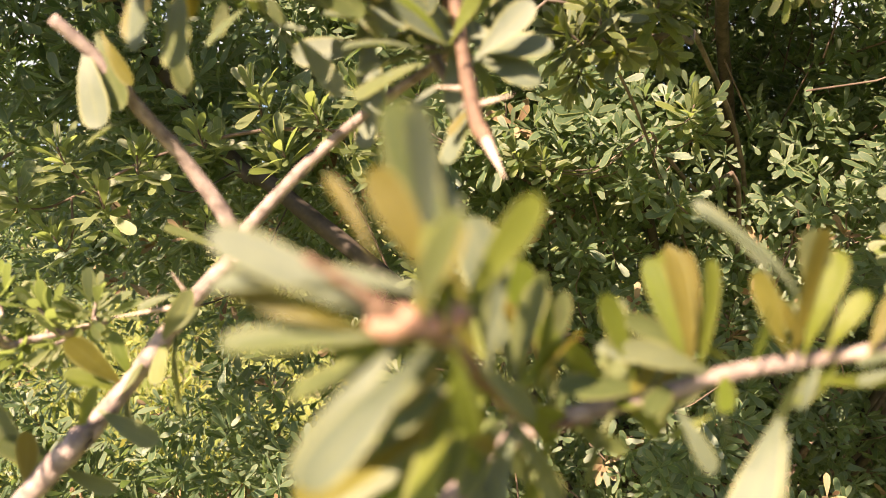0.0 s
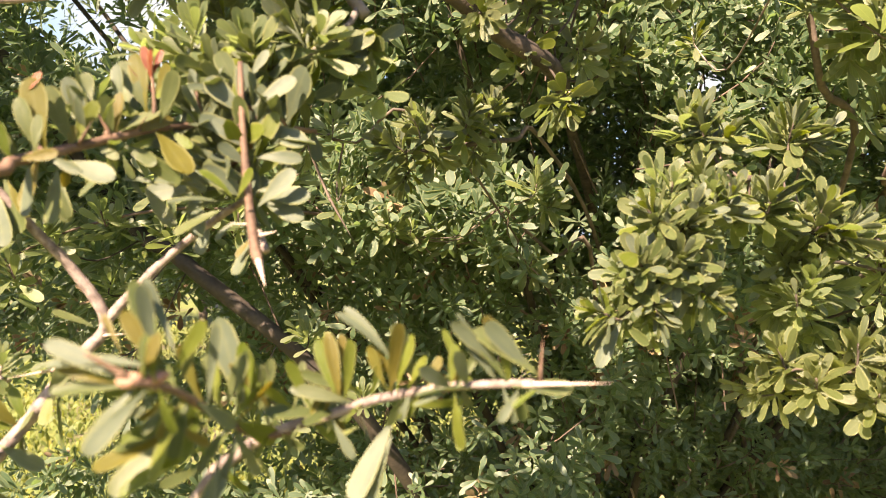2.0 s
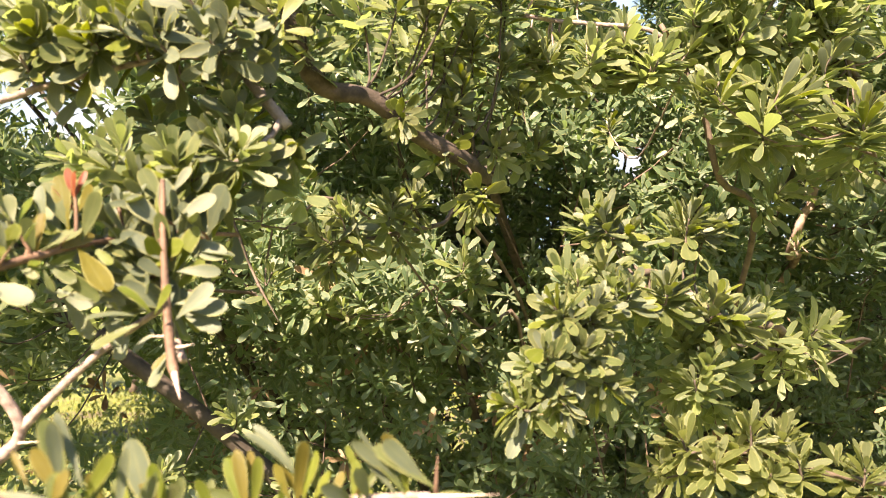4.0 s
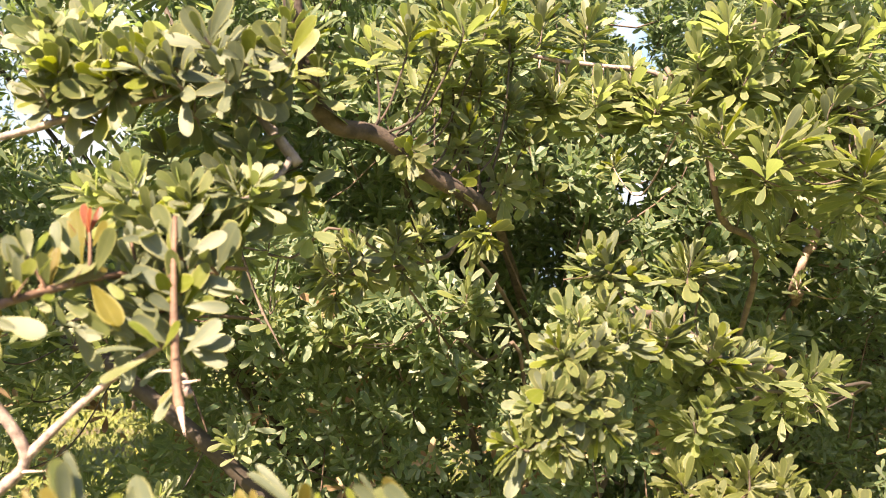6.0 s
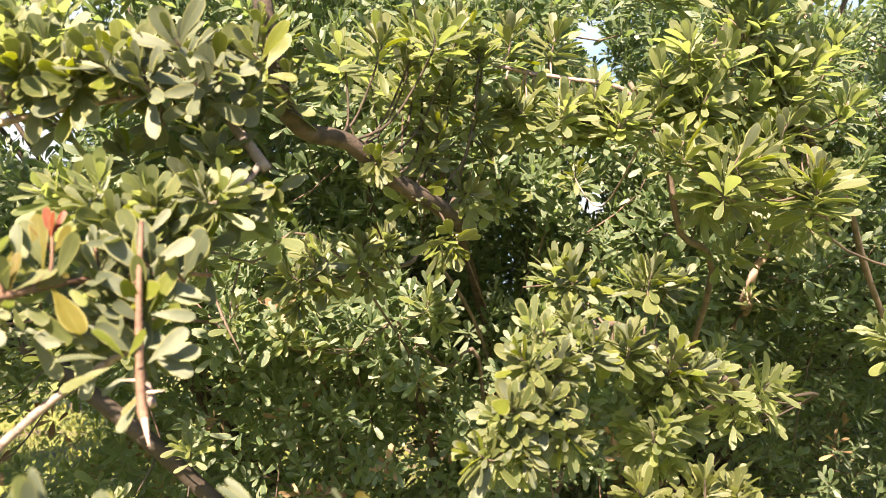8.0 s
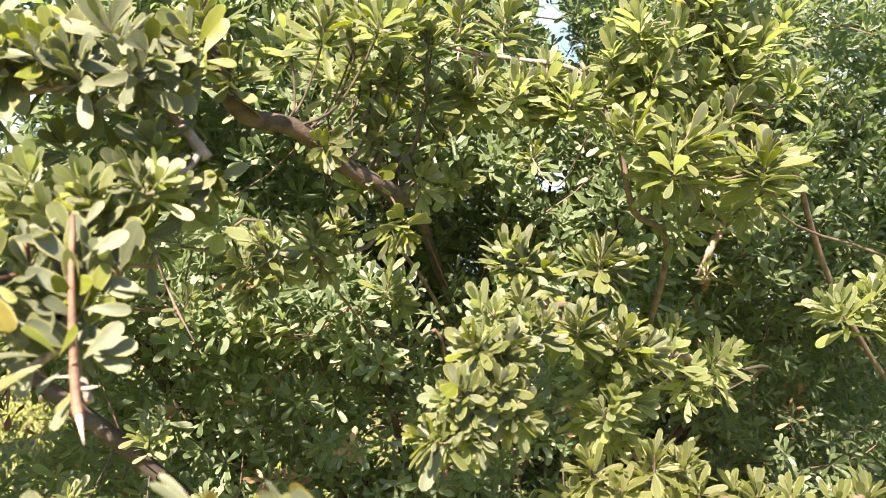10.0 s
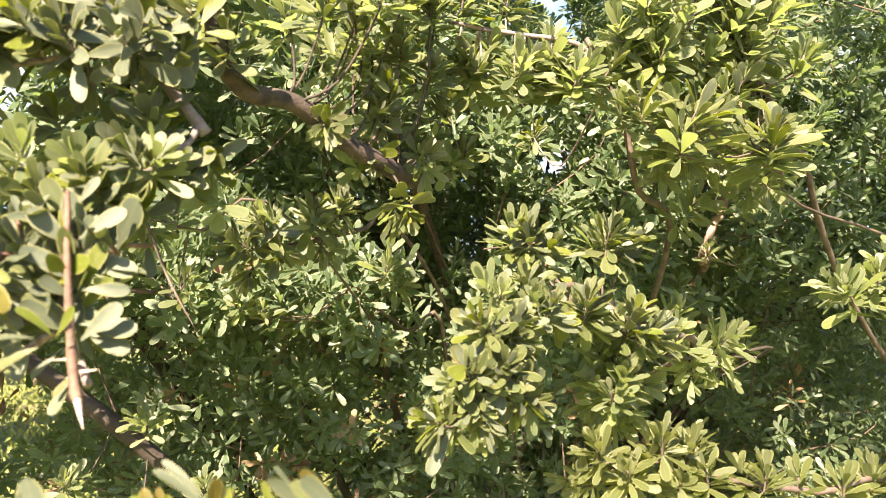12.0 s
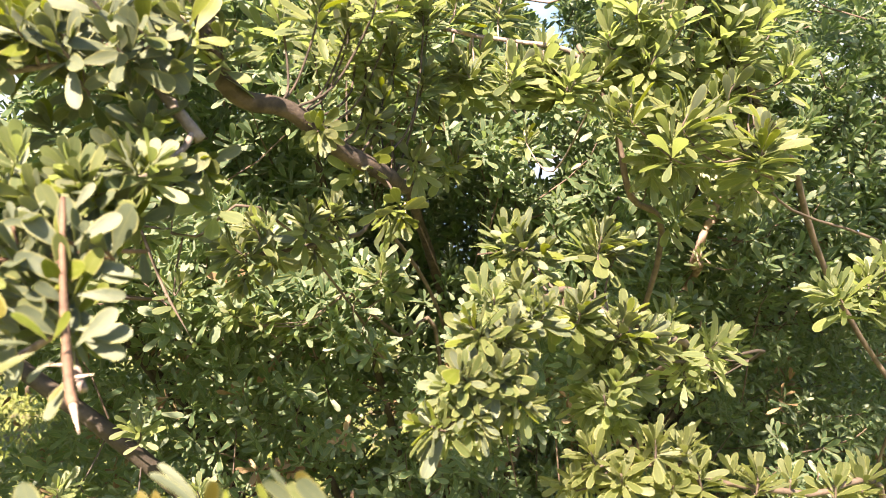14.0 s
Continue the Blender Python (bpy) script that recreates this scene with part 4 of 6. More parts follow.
spike_branch.leaf((0.005, 0.300, 1.515), (0.024, 0.290, 1.536), 'lime', 20, 0.9)
spike_branch.leaf((0.008, 0.297, 1.506), (0.040, 0.280, 1.507), 'pale', -10, 1.2)
spike_branch.leaf((0.009, 0.296, 1.504), (0.035, 0.280, 1.495), 'pale', 0, 1.3)
spike_branch.leaf((-0.002, 0.280, 1.490), (-0.014, 0.275, 1.480), 'pale')
spike_branch.leaf((0.009, 0.275, 1.483), (0.002, 0.265, 1.457), 'pale', 20, 0.9)
spike_branch.leaf((0.010, 0.270, 1.480), (0.001, 0.262, 1.470), 'amber', 10, 0.8)
spike_branch.leaf((-0.006, 0.312, 1.563), (-0.030, 0.300, 1.578), 'pale', 10)
spike_branch.leaf((-0.005, 0.315, 1.571), (-0.020, 0.310, 1.599))
spike_branch.leaf((-0.002, 0.320, 1.583), (0.010, 0.315, 1.602), 'pale', 10, 0.9)
spike_branch.leaf((-0.002, 0.305, 1.533), (-0.017, 0.280, 1.524), 'pale', 0, 1.2)
spike_branch.leaf((-0.011, 0.270, 1.501), (-0.036, 0.260, 1.505), 'pale', 40, 0.94)
spike_branch.leaf((-0.009, 0.270, 1.496), (-0.034, 0.262, 1.483), 'green', 20, 0.85)
spike_branch.leaf((-0.019, 0.270, 1.509), (-0.045, 0.265, 1.514), 'pale', 40, 0.94)
spike_branch.leaf((-0.062, 0.300, 1.504), (-0.069, 0.300, 1.514), 'pale', 20, 0.96)
spike_branch.leaf((-0.001, 0.265, 1.503), (-0.016, 0.260, 1.521), 'lime', 40, 0.95)
spike_branch.leaf((0.001, 0.265, 1.502), (0.012, 0.260, 1.520), 'lime', 0, 0.78)
spike_branch.leaf((-0.063, 0.300, 1.512), (-0.042, 0.290, 1.487), 'green', 0, 0.87)
spike_branch.leaf((-0.119, 0.310, 1.517), (-0.110, 0.305, 1.491), 'green', -30, 0.98)
spike_branch.leaf((-0.148, 0.310, 1.514), (-0.135, 0.305, 1.491), 'amber', 20, 0.86)
spike_branch.leaf((-0.091, 0.300, 1.528), (-0.095, 0.300, 1.510), 'green', -30, 0.9)
spike_branch.leaf((-0.075, 0.300, 1.530), (-0.069, 0.300, 1.515), 'green', 0, 0.81)
spike_branch.leaf((-0.022, 0.280, 1.502), (-0.032, 0.275, 1.516), 'green', -30, 0.83)
spike_branch.leaf((-0.012, 0.275, 1.495), (-0.021, 0.270, 1.491), 'lime', 40, 0.86)
spike_branch.leaf((-0.054, 0.300, 1.512), (-0.075, 0.300, 1.519), 'pale', 20, 0.8)
spike_branch.leaf((-0.033, 0.280, 1.517), (-0.019, 0.275, 1.508), 'pale', 0, 0.94)
spike_branch.leaf((-0.002, 0.309, 1.552), (0.038, 0.297, 1.541), 'pale', -10, 0.92)
spike_branch.leaf((0.002, 0.299, 1.511), (0.004, 0.296, 1.478), 'pale', -6, 0.71)
spike_branch.leaf((-0.003, 0.311, 1.558), (-0.009, 0.330, 1.598), 'green', 19, 0.8)
spike_branch.leaf((-0.003, 0.311, 1.561), (0.002, 0.287, 1.531), 'lime', 34, 0.67)
spike_branch.leaf((-0.002, 0.310, 1.555), (-0.042, 0.318, 1.539), 'pale', -31, 0.78)
spike_branch.leaf((0.002, 0.299, 1.511), (0.023, 0.305, 1.490), 'lime', -29, 0.76)
spike_branch.leaf((-0.002, 0.307, 1.544), (-0.017, 0.302, 1.562), 'pale', -19, 0.7)
spike_branch.leaf((-0.003, 0.311, 1.561), (0.022, 0.322, 1.547), 'pale', -9, 0.8)
spike_branch.leaf((-0.002, 0.309, 1.551), (-0.000, 0.314, 1.587), 'green', -46, 0.72)
spike_branch.leaf((0.001, 0.301, 1.519), (0.002, 0.340, 1.549), 'pale', 35, 0.92)
spike_branch.leaf((0.001, 0.301, 1.519), (0.009, 0.308, 1.487), 'green', -50, 0.65)
spike_branch.leaf((-0.003, 0.311, 1.561), (-0.003, 0.297, 1.526), 'lime', -89, 0.76)
spike_branch.leaf((0.000, 0.303, 1.529), (-0.001, 0.291, 1.568), 'green', -13, 0.78)
spike_branch.leaf((-0.002, 0.308, 1.549), (-0.007, 0.310, 1.583), 'lime', 10, 0.91)
spike_branch.leaf((0.001, 0.300, 1.518), (-0.023, 0.296, 1.532), 'pale', -13, 0.73)
spike_branch.leaf((0.001, 0.302, 1.525), (-0.007, 0.277, 1.549), 'lime', -9, 0.71)
spike_branch.leaf((0.002, 0.299, 1.512), (0.018, 0.295, 1.487), 'green', 109, 0.75)
spike_branch.leaf((-0.001, 0.307, 1.543), (0.005, 0.318, 1.512), 'pale', -31, 0.87)
spike_branch.leaf((0.001, 0.302, 1.525), (-0.027, 0.303, 1.547), 'green', -4, 0.94)
spike_branch.leaf((0.000, 0.302, 1.526), (0.021, 0.299, 1.504), 'pale', -4, 0.8)
spike_branch.rosette((-0.012, 0.300, 1.522), (-0.80, -0.25, 0.45), 8, 0.040, 'pale')
spike_branch.rosette((-0.022, 0.306, 1.548), (-0.70, -0.30, 0.60), 8, 0.040)
spike_branch.rosette((0.004, 0.306, 1.548), (0.20, -0.20, 0.90), 7, 0.038, 'pale')
for k in (0, 1, 2, 3, 5, 6, 7, 9, 11, 12):
    # broad pale leaves standing out on both sides of the spike
    side, z = (-1 if k % 2 else 1), 1.498 + 0.0052 * k
    x, y = 0.008 - 0.09 * (z - 1.498), 0.281 + 0.24 * (z - 1.498)
    reach = 0.024 + 0.006 * math.sin(2.3 * k)
    spike_branch.leaf((x + side * 0.002, y, z), (x + side * reach, y - 0.006, z + 0.013 + 0.012 * math.sin(1.7 * k + 1.0)), 'green' if k % 5 == 3 else 'pale', side * 12 + 9 * math.sin(3.1 * k), 1.05, k % 4)
for spot in ((-0.030, 0.310, 1.552), (0.020, 0.318, 1.556), (-0.036, 0.308, 1.522), (-0.014, 0.320, 1.572)):
    spike_branch.rosette(spot, (-0.30, -0.70, 0.55), 8, 0.038, 'pale')
spike_branch.done()

upper_branch = Limb(shrub_near, [(-0.600, 0.500, 1.200), (-0.350, 0.420, 1.600), (-0.161, 0.400, 1.658), (-0.115, 0.400, 1.676), (-0.078, 0.400, 1.689), (-0.045, 0.400, 1.699), (-0.010, 0.400, 1.706)], 0.0034, 0.0022, BARK_PALE, 'pale leafy branch', pale=0.45, dense=1.35, large=0.88, wide=1.15, fill=False, tilt=2.6)
upper_branch.rosette((-0.110, 0.380, 1.703), (-0.431, -0.666, 0.608), 19, 0.044)
upper_branch.rosette((-0.074, 0.380, 1.702), (-0.212, -0.705, 0.677), 17, 0.044)
upper_branch.rosette((-0.042, 0.390, 1.720), (-0.158, -0.716, 0.680), 17, 0.046)
upper_branch.rosette((-0.096, 0.420, 1.678), (-0.283, -0.946, -0.155), 10, 0.032)
upper_branch.rosette((-0.018, 0.420, 1.691), (-0.112, -0.955, 0.274), 15, 0.035)
upper_branch.rosette((-0.127, 0.420, 1.751), (-0.382, -0.687, 0.619), 14, 0.041)
upper_branch.rosette((-0.138, 0.443, 1.767), (-0.348, -0.567, 0.747), 17, 0.040, joined=True)
upper_branch.rosette((-0.119, 0.408, 1.719), (-0.272, -0.428, 0.862), 17, 0.038, joined=True)
upper_branch.rosette((-0.138, 0.415, 1.744), (0.165, -0.719, 0.675), 17, 0.038, joined=True)
upper_branch.rosette((-0.120, 0.386, 1.721), (-0.710, -0.244, 0.661), 17, 0.036, joined=True)
upper_branch.rosette((-0.070, 0.407, 1.730), (0.016, -0.456, 0.890), 17, 0.039, joined=True)
upper_branch.rosette((-0.043, 0.443, 1.759), (-0.193, -0.457, 0.868), 17, 0.041, joined=True)
upper_branch.rosette((-0.085, 0.400, 1.722), (-0.469, -0.442, 0.765), 17, 0.038, joined=True)
upper_branch.rosette((-0.037, 0.449, 1.735), (-0.253, -0.662, 0.705), 17, 0.042, joined=True)
upper_branch.rosette((-0.105, 0.434, 1.764), (-0.030, -0.410, 0.912), 17, 0.040, joined=True)
upper_branch.rosette((-0.104, 0.404, 1.733), (-0.015, -0.573, 0.819), 17, 0.038, joined=True)
upper_branch.rosette(centre=(-0.120, 0.385, 1.711), axis=(-0.333, -0.525, 0.783), n=13, long=0.036, kind='pale')
upper_branch.rosette(centre=(-0.076, 0.385, 1.711), axis=(-0.303, -0.535, 0.789), n=13, long=0.037)
upper_branch.rosette(centre=(-0.031, 0.390, 1.726), axis=(-0.272, -0.544, 0.794), n=13, long=0.038)
upper_branch.rosette(centre=(-0.001, 0.395, 1.733), axis=(-0.241, -0.552, 0.798), n=13, long=0.039, kind='pale')
upper_branch.rosette(centre=(0.029, 0.400, 1.743), axis=(-0.209, -0.560, 0.802), n=13, long=0.039)
upper_branch.rosette(centre=(-0.126, 0.390, 1.689), axis=(-0.177, -0.567, 0.804), n=13, long=0.036)
for spot, kind in (((-0.022, 0.360, 1.702), 'pale'), ((0.030, 0.372, 1.722), ''), ((-0.052, 0.362, 1.714), ''), ((0.000, 0.366, 1.736), 'pale'), ((0.058, 0.382, 1.738), ''), ((0.016, 0.360, 1.704), 'pale')):
    upper_branch.rosette(spot, (-0.50, -0.70, 0.45), 10, 0.043, kind)
upper_branch.done()

# unseen leafy branch overhead, added to shade the lower left
shade_branch = Limb(shrub_near, [(-0.720, 0.580, 0.200), (-0.900, 0.700, 1.400), (-0.375, 0.620, 1.876), (-0.254, 0.580, 1.902), (-0.112, 0.550, 1.920), (0.027, 0.550, 1.942), (0.116, 0.550, 1.961)], 0.005, 0.003, BARK_DARK, '', joined=True)
shade_branch.rosette((-0.240, 0.553, 1.892), (-0.071, -0.524, 0.849), 19, 0.045, joined=True)
shade_branch.rosette((-0.083, 0.521, 1.897), (-0.118, -0.379, 0.918), 19, 0.044, joined=True)
shade_branch.rosette((-0.245, 0.488, 1.863), (-0.314, -0.553, 0.772), 19, 0.040, joined=True)
shade_branch.rosette((-0.132, 0.482, 1.872), (-0.320, -0.415, 0.852), 19, 0.041, joined=True)
shade_branch.rosette((0.066, 0.495, 1.898), (-0.404, -0.296, 0.865), 19, 0.045, joined=True)
shade_branch.rosette((-0.179, 0.531, 1.901), (-0.374, -0.605, 0.703), 19, 0.044, joined=True)
shade_branch.rosette((-0.176, 0.551, 1.903), (0.052, -0.475, 0.878), 19, 0.045, joined=True)
shade_branch.rosette((-0.167, 0.496, 1.876), (0.066, -0.421, 0.905), 19, 0.042, joined=True)
shade_branch.rosette((0.013, 0.549, 1.942), (0.193, -0.469, 0.862), 19, 0.048, joined=True)
shade_branch.rosette((-0.233, 0.562, 1.897), (0.088, -0.525, 0.847), 19, 0.045, joined=True)
shade_branch.rosette((-0.172, 0.525, 1.871), (0.263, -0.510, 0.819), 19, 0.044, joined=True)
shade_branch.rosette((-0.102, 0.551, 1.890), (-0.098, -0.330, 0.939), 19, 0.046, joined=True)
shade_branch.rosette((-0.188, 0.562, 1.887), (-0.285, -0.625, 0.727), 19, 0.046, joined=True)
shade_branch.rosette((-0.020, 0.568, 1.912), (-0.630, -0.261, 0.731), 19, 0.048, joined=True)
shade_branch.rosette((-0.296, 0.610, 1.928), (-0.631, -0.306, 0.713), 19, 0.048, joined=True)
shade_branch.rosette((-0.000, 0.515, 1.925), (0.165, -0.732, 0.660), 19, 0.045, joined=True)
shade_branch.rosette((-0.200, 0.511, 1.892), (-0.184, -0.321, 0.929), 19, 0.043, joined=True)
shade_branch.rosette((-0.208, 0.504, 1.891), (0.003, -0.398, 0.917), 19, 0.042, joined=True)
shade_branch.rosette((0.023, 0.513, 1.925), (-0.378, -0.627, 0.681), 19, 0.045, joined=True)
shade_branch.rosette((-0.134, 0.522, 1.921), (-0.243, -0.496, 0.834), 19, 0.044, joined=True)
shade_branch.rosette((-0.117, 0.505, 1.924), (-0.458, -0.451, 0.766), 19, 0.043, joined=True)
shade_branch.done()

bracket_branch = Limb(shrub_near, [(0.026, 0.424, 1.716), (0.036, 0.411, 1.698), (0.046, 0.404, 1.683), (0.056, 0.400, 1.671), (0.072, 0.400, 1.652)], 0.0046, 0.0052, BARK_GREY, 'grey broken branch stub among pale leaves', pale=0.55, dense=1.35, large=0.90, wide=1.15, fill=False, stems=False, tilt=1.2)
bracket_branch.twig([(0.066, 0.400, 1.660), (0.058, 0.388, 1.640), (0.029, 0.370, 1.613), (0.000, 0.355, 1.598), (-0.040, 0.350, 1.588)], 0.0030, 0.0016)
bracket_branch.rosette((0.026, 0.360, 1.622), (-0.449, -0.693, 0.564), 21, 0.038)
bracket_branch.rosette((0.000, 0.350, 1.600), (-0.497, -0.669, 0.552), 19, 0.038)
bracket_branch.rosette((-0.025, 0.345, 1.589), (-0.562, -0.667, 0.489), 16, 0.038)
bracket_branch.rosette((0.031, 0.400, 1.659), (-0.266, -0.691, 0.672), 15, 0.036)
bracket_branch.rosette((0.051, 0.400, 1.623), (0.027, -0.904, 0.427), 15, 0.034)
bracket_branch.rosette((0.022, 0.370, 1.586), (-0.251, -0.869, 0.426), 13, 0.034)
bracket_branch.rosette((-0.052, 0.480, 1.668), (-0.220, -0.736, 0.640), 16, 0.033)
bracket_branch.rosette((0.073, 0.420, 1.633), (0.133, -0.972, -0.193), 11, 0.033)
bracket_branch.rosette((-0.049, 0.360, 1.602), (-0.497, -0.669, 0.552), 13, 0.036)
bracket_branch.leaf((-0.017, 0.400, 1.628), (-0.022, 0.400, 1.638), 'red')
bracket_branch.rosette((-0.022, 0.384, 1.607), (-0.424, -0.456, 0.782), 15, 0.035, joined=True)
bracket_branch.rosette((-0.082, 0.418, 1.614), (-0.008, -0.456, 0.890), 15, 0.036, joined=True)
bracket_branch.rosette((-0.071, 0.397, 1.621), (0.140, -0.414, 0.899), 15, 0.035, joined=True)
bracket_branch.rosette((-0.089, 0.397, 1.616), (-0.529, -0.638, 0.559), 15, 0.035, joined=True)
bracket_branch.rosette((0.013, 0.401, 1.605), (-0.202, -0.426, 0.882), 15, 0.036, joined=True)
bracket_branch.rosette((0.077, 0.423, 1.607), (-0.430, -0.469, 0.771), 15, 0.039, joined=True)
bracket_branch.rosette((-0.011, 0.356, 1.613), (-0.214, -0.551, 0.807), 15, 0.033, joined=True)
bracket_branch.rosette((0.040, 0.355, 1.619), (0.134, -0.636, 0.760), 15, 0.034, joined=True)
bracket_branch.rosette((-0.008, 0.390, 1.580), (-0.383, -0.404, 0.831), 15, 0.035, joined=True)
bracket_branch.rosette((0.032, 0.400, 1.638), (0.103, -0.391, 0.915), 15, 0.037, joined=True)
bracket_branch.rosette((-0.019, 0.368, 1.601), (-0.195, -0.481, 0.855), 15, 0.034, joined=True)
bracket_branch.rosette((-0.046, 0.359, 1.618), (0.059, -0.410, 0.910), 15, 0.033, joined=True)
bracket_branch.rosette((0.048, 0.392, 1.704), (0.35, -0.25, 0.85), 9, 0.036)
bracket_branch.rosette((0.020, 0.400, 1.690), (-0.45, -0.30, 0.80), 9, 0.036)
bracket_branch.done()

dark_limb = Limb(shrub_back, [(0.000, 0.500, 2.200), (0.050, 0.440, 1.851), (0.069, 0.450, 1.768), (0.081, 0.460, 1.729), (0.103, 0.480, 1.709), (0.147, 0.500, 1.707), (0.198, 0.530, 1.680), (0.249, 0.560, 1.663), (0.286, 0.640, 1.663), (0.346, 0.850, 1.690), (0.415, 1.100, 1.718), (0.650, 1.600, 1.300), (0.750, 2.000, 0.050)], 0.0086, 0.0105, BARK_LIMB_SHADED, 'dark shaded limb')
dark_limb.rosette((0.169, 0.470, 1.797), (0.036, -0.506, 0.862), 19, 0.044)
dark_limb.rosette((0.204, 0.520, 1.795), (-0.042, -0.496, 0.867), 17, 0.042)
dark_limb.rosette((0.211, 0.500, 1.831), (0.046, -0.465, 0.884), 17, 0.044)
dark_limb.rosette((0.259, 0.530, 1.848), (-0.033, -0.455, 0.890), 17, 0.046)
dark_limb.rosette((0.236, 0.550, 1.714), (0.154, -0.873, 0.463), 15, 0.033)
dark_limb.rosette((0.300, 0.580, 1.772), (-0.066, -0.725, 0.685), 17, 0.038)
dark_limb.rosette((0.266, 0.530, 1.615), (-0.022, -0.689, -0.725), 19, 0.037)
dark_limb.rosette((0.232, 0.550, 1.670), (-0.304, -0.814, -0.494), 14, 0.033)
dark_limb.rosette((0.295, 0.580, 1.680), (0.170, -0.955, -0.242), 15, 0.035)
dark_limb.rosette((0.259, 0.550, 1.786), (-0.139, -0.594, 0.793), 17, 0.039)
dark_limb.rosette((0.248, 0.550, 1.740), (-0.066, -0.681, 0.730), 17, 0.036)
dark_limb.rosette((0.364, 0.650, 1.696), (0.024, -0.733, 0.680), 17, 0.036)
dark_limb.rosette((0.304, 0.580, 1.840), (-0.120, -0.483, 0.867), 17, 0.044)
dark_limb.rosette((0.326, 0.600, 1.739), (-0.066, -0.773, 0.631), 15, 0.036)
dark_limb.rosette((0.138, 0.538, 1.805), (-0.356, -0.379, 0.854), 19, 0.045, joined=True)
dark_limb.rosette((0.218, 0.452, 1.804), (-0.014, -0.297, 0.955), 19, 0.041, joined=True)
dark_limb.rosette((0.244, 0.623, 1.774), (-0.209, -0.410, 0.888), 19, 0.043, joined=True)
dark_limb.rosette((0.182, 0.634, 1.806), (-0.311, -0.642, 0.701), 19, 0.043, joined=True)
dark_limb.rosette((0.211, 0.579, 1.856), (-0.545, -0.194, 0.816), 19, 0.041, joined=True)
dark_limb.rosette((0.288, 0.550, 1.838), (-0.413, -0.320, 0.853), 19, 0.040, joined=True)
dark_limb.rosette((0.262, 0.604, 1.808), (0.081, -0.670, 0.738), 19, 0.042, joined=True)
dark_limb.rosette((0.216, 0.604, 1.790), (-0.120, -0.586, 0.801), 19, 0.041, joined=True)
dark_limb.rosette((0.281, 0.634, 1.862), (-0.017, -0.581, 0.814), 19, 0.044, joined=True)
dark_limb.rosette((0.227, 0.563, 1.790), (-0.403, -0.335, 0.852), 19, 0.040, joined=True)
dark_limb.rosette(centre=(0.059, 0.425, 1.775), axis=(-0.295, -0.518, 0.803), n=17, long=0.039)
dark_limb.rosette(centre=(0.084, 0.435, 1.738), axis=(-0.058, -0.648, 0.760), n=15, long=0.036)
dark_limb.rosette(centre=(0.176, 0.500, 1.690), axis=(-0.254, -0.891, -0.375), n=15, long=0.033)
dark_limb.thorn((0.275, 0.550, 1.630), (0.275, 0.545, 1.591), 0.0014)
dark_limb.done()

fan_branch = Limb(shrub_back, [(0.700, 1.600, 1.200), (0.500, 1.200, 1.500), (0.332, 0.950, 1.642), (0.270, 0.800, 1.614), (0.205, 0.660, 1.591), (0.149, 0.620, 1.576), (0.111, 0.610, 1.571)], 0.004, 0.0022, BARK_DARK, '', pale=0.3)
fan_branch.rosette((0.101, 0.590, 1.575), (-0.792, -0.360, 0.493), 22, 0.041)
fan_branch.rosette((0.122, 0.590, 1.595), (-0.346, -0.426, 0.836), 19, 0.039)
fan_branch.rosette((0.179, 0.610, 1.612), (0.125, -0.547, 0.828), 21, 0.038)
fan_branch.rosette((0.142, 0.600, 1.565), (-0.226, -0.838, -0.496), 15, 0.034)
fan_branch.rosette((0.207, 0.630, 1.622), (0.318, -0.540, 0.780), 19, 0.036)
fan_branch.rosette((0.112, 0.610, 1.545), (-0.360, -0.650, -0.669), 12, 0.032)
fan_branch.rosette((0.191, 0.650, 1.576), (0.016, -0.875, -0.483), 15, 0.034)
fan_branch.done()

thin_spur = Limb(shrub_back, [(0.600, 1.600, 1.200), (0.173, 0.800, 1.614), (0.053, 0.760, 1.599), (-0.003, 0.740, 1.608), (-0.051, 0.740, 1.605)], 0.0022, 0.0014, BARK_DARK, '', joined=True)
thin_spur.twig([(-0.014, 0.740, 1.614), (0.011, 0.735, 1.551), (0.024, 0.730, 1.523)], 0.002, 0.0018)
thin_spur.thorn((0.022, 0.730, 1.526), (0.056, 0.720, 1.468), 0.0022, BARK_DARK)
thin_spur.rosette((0.036, 0.740, 1.534), (0.385, -0.339, 0.858), 10, 0.036)
thin_spur.rosette((-0.012, 0.740, 1.586), (-0.454, -0.585, -0.672), 11, 0.036)
thin_spur.rosette((-0.038, 0.740, 1.613), (-0.587, -0.291, 0.756), 15, 0.036)
thin_spur.rosette((0.025, 0.740, 1.616), (0.092, -0.435, 0.896), 15, 0.036)
thin_spur.done()

left_spray = Limb(shrub_back, [(0.600, 1.600, 1.200), (0.100, 1.150, 1.480), (-0.140, 0.860, 1.515), (-0.300, 0.820, 1.490), (-0.430, 0.820, 1.430)], 0.0032, 0.0014, BARK_TAN, 'leafy spray catching the sun', joined=True)
for spot in ((-0.147, 0.800, 1.530), (-0.210, 0.790, 1.548), (-0.085, 0.800, 1.550), (-0.030, 0.800, 1.560), (-0.386, 0.800, 1.430), (-0.430, 0.800, 1.478), (-0.340, 0.790, 1.470), (-0.270, 0.790, 1.500), (-0.430, 0.790, 1.380), (-0.180, 0.780, 1.490), (-0.100, 0.790, 1.500), (-0.480, 0.800, 1.430)):
    left_spray.rosette(spot, (rng.uniform(-0.5, 0.2), -0.40, 0.80), 14, 0.044)
left_spray.done()

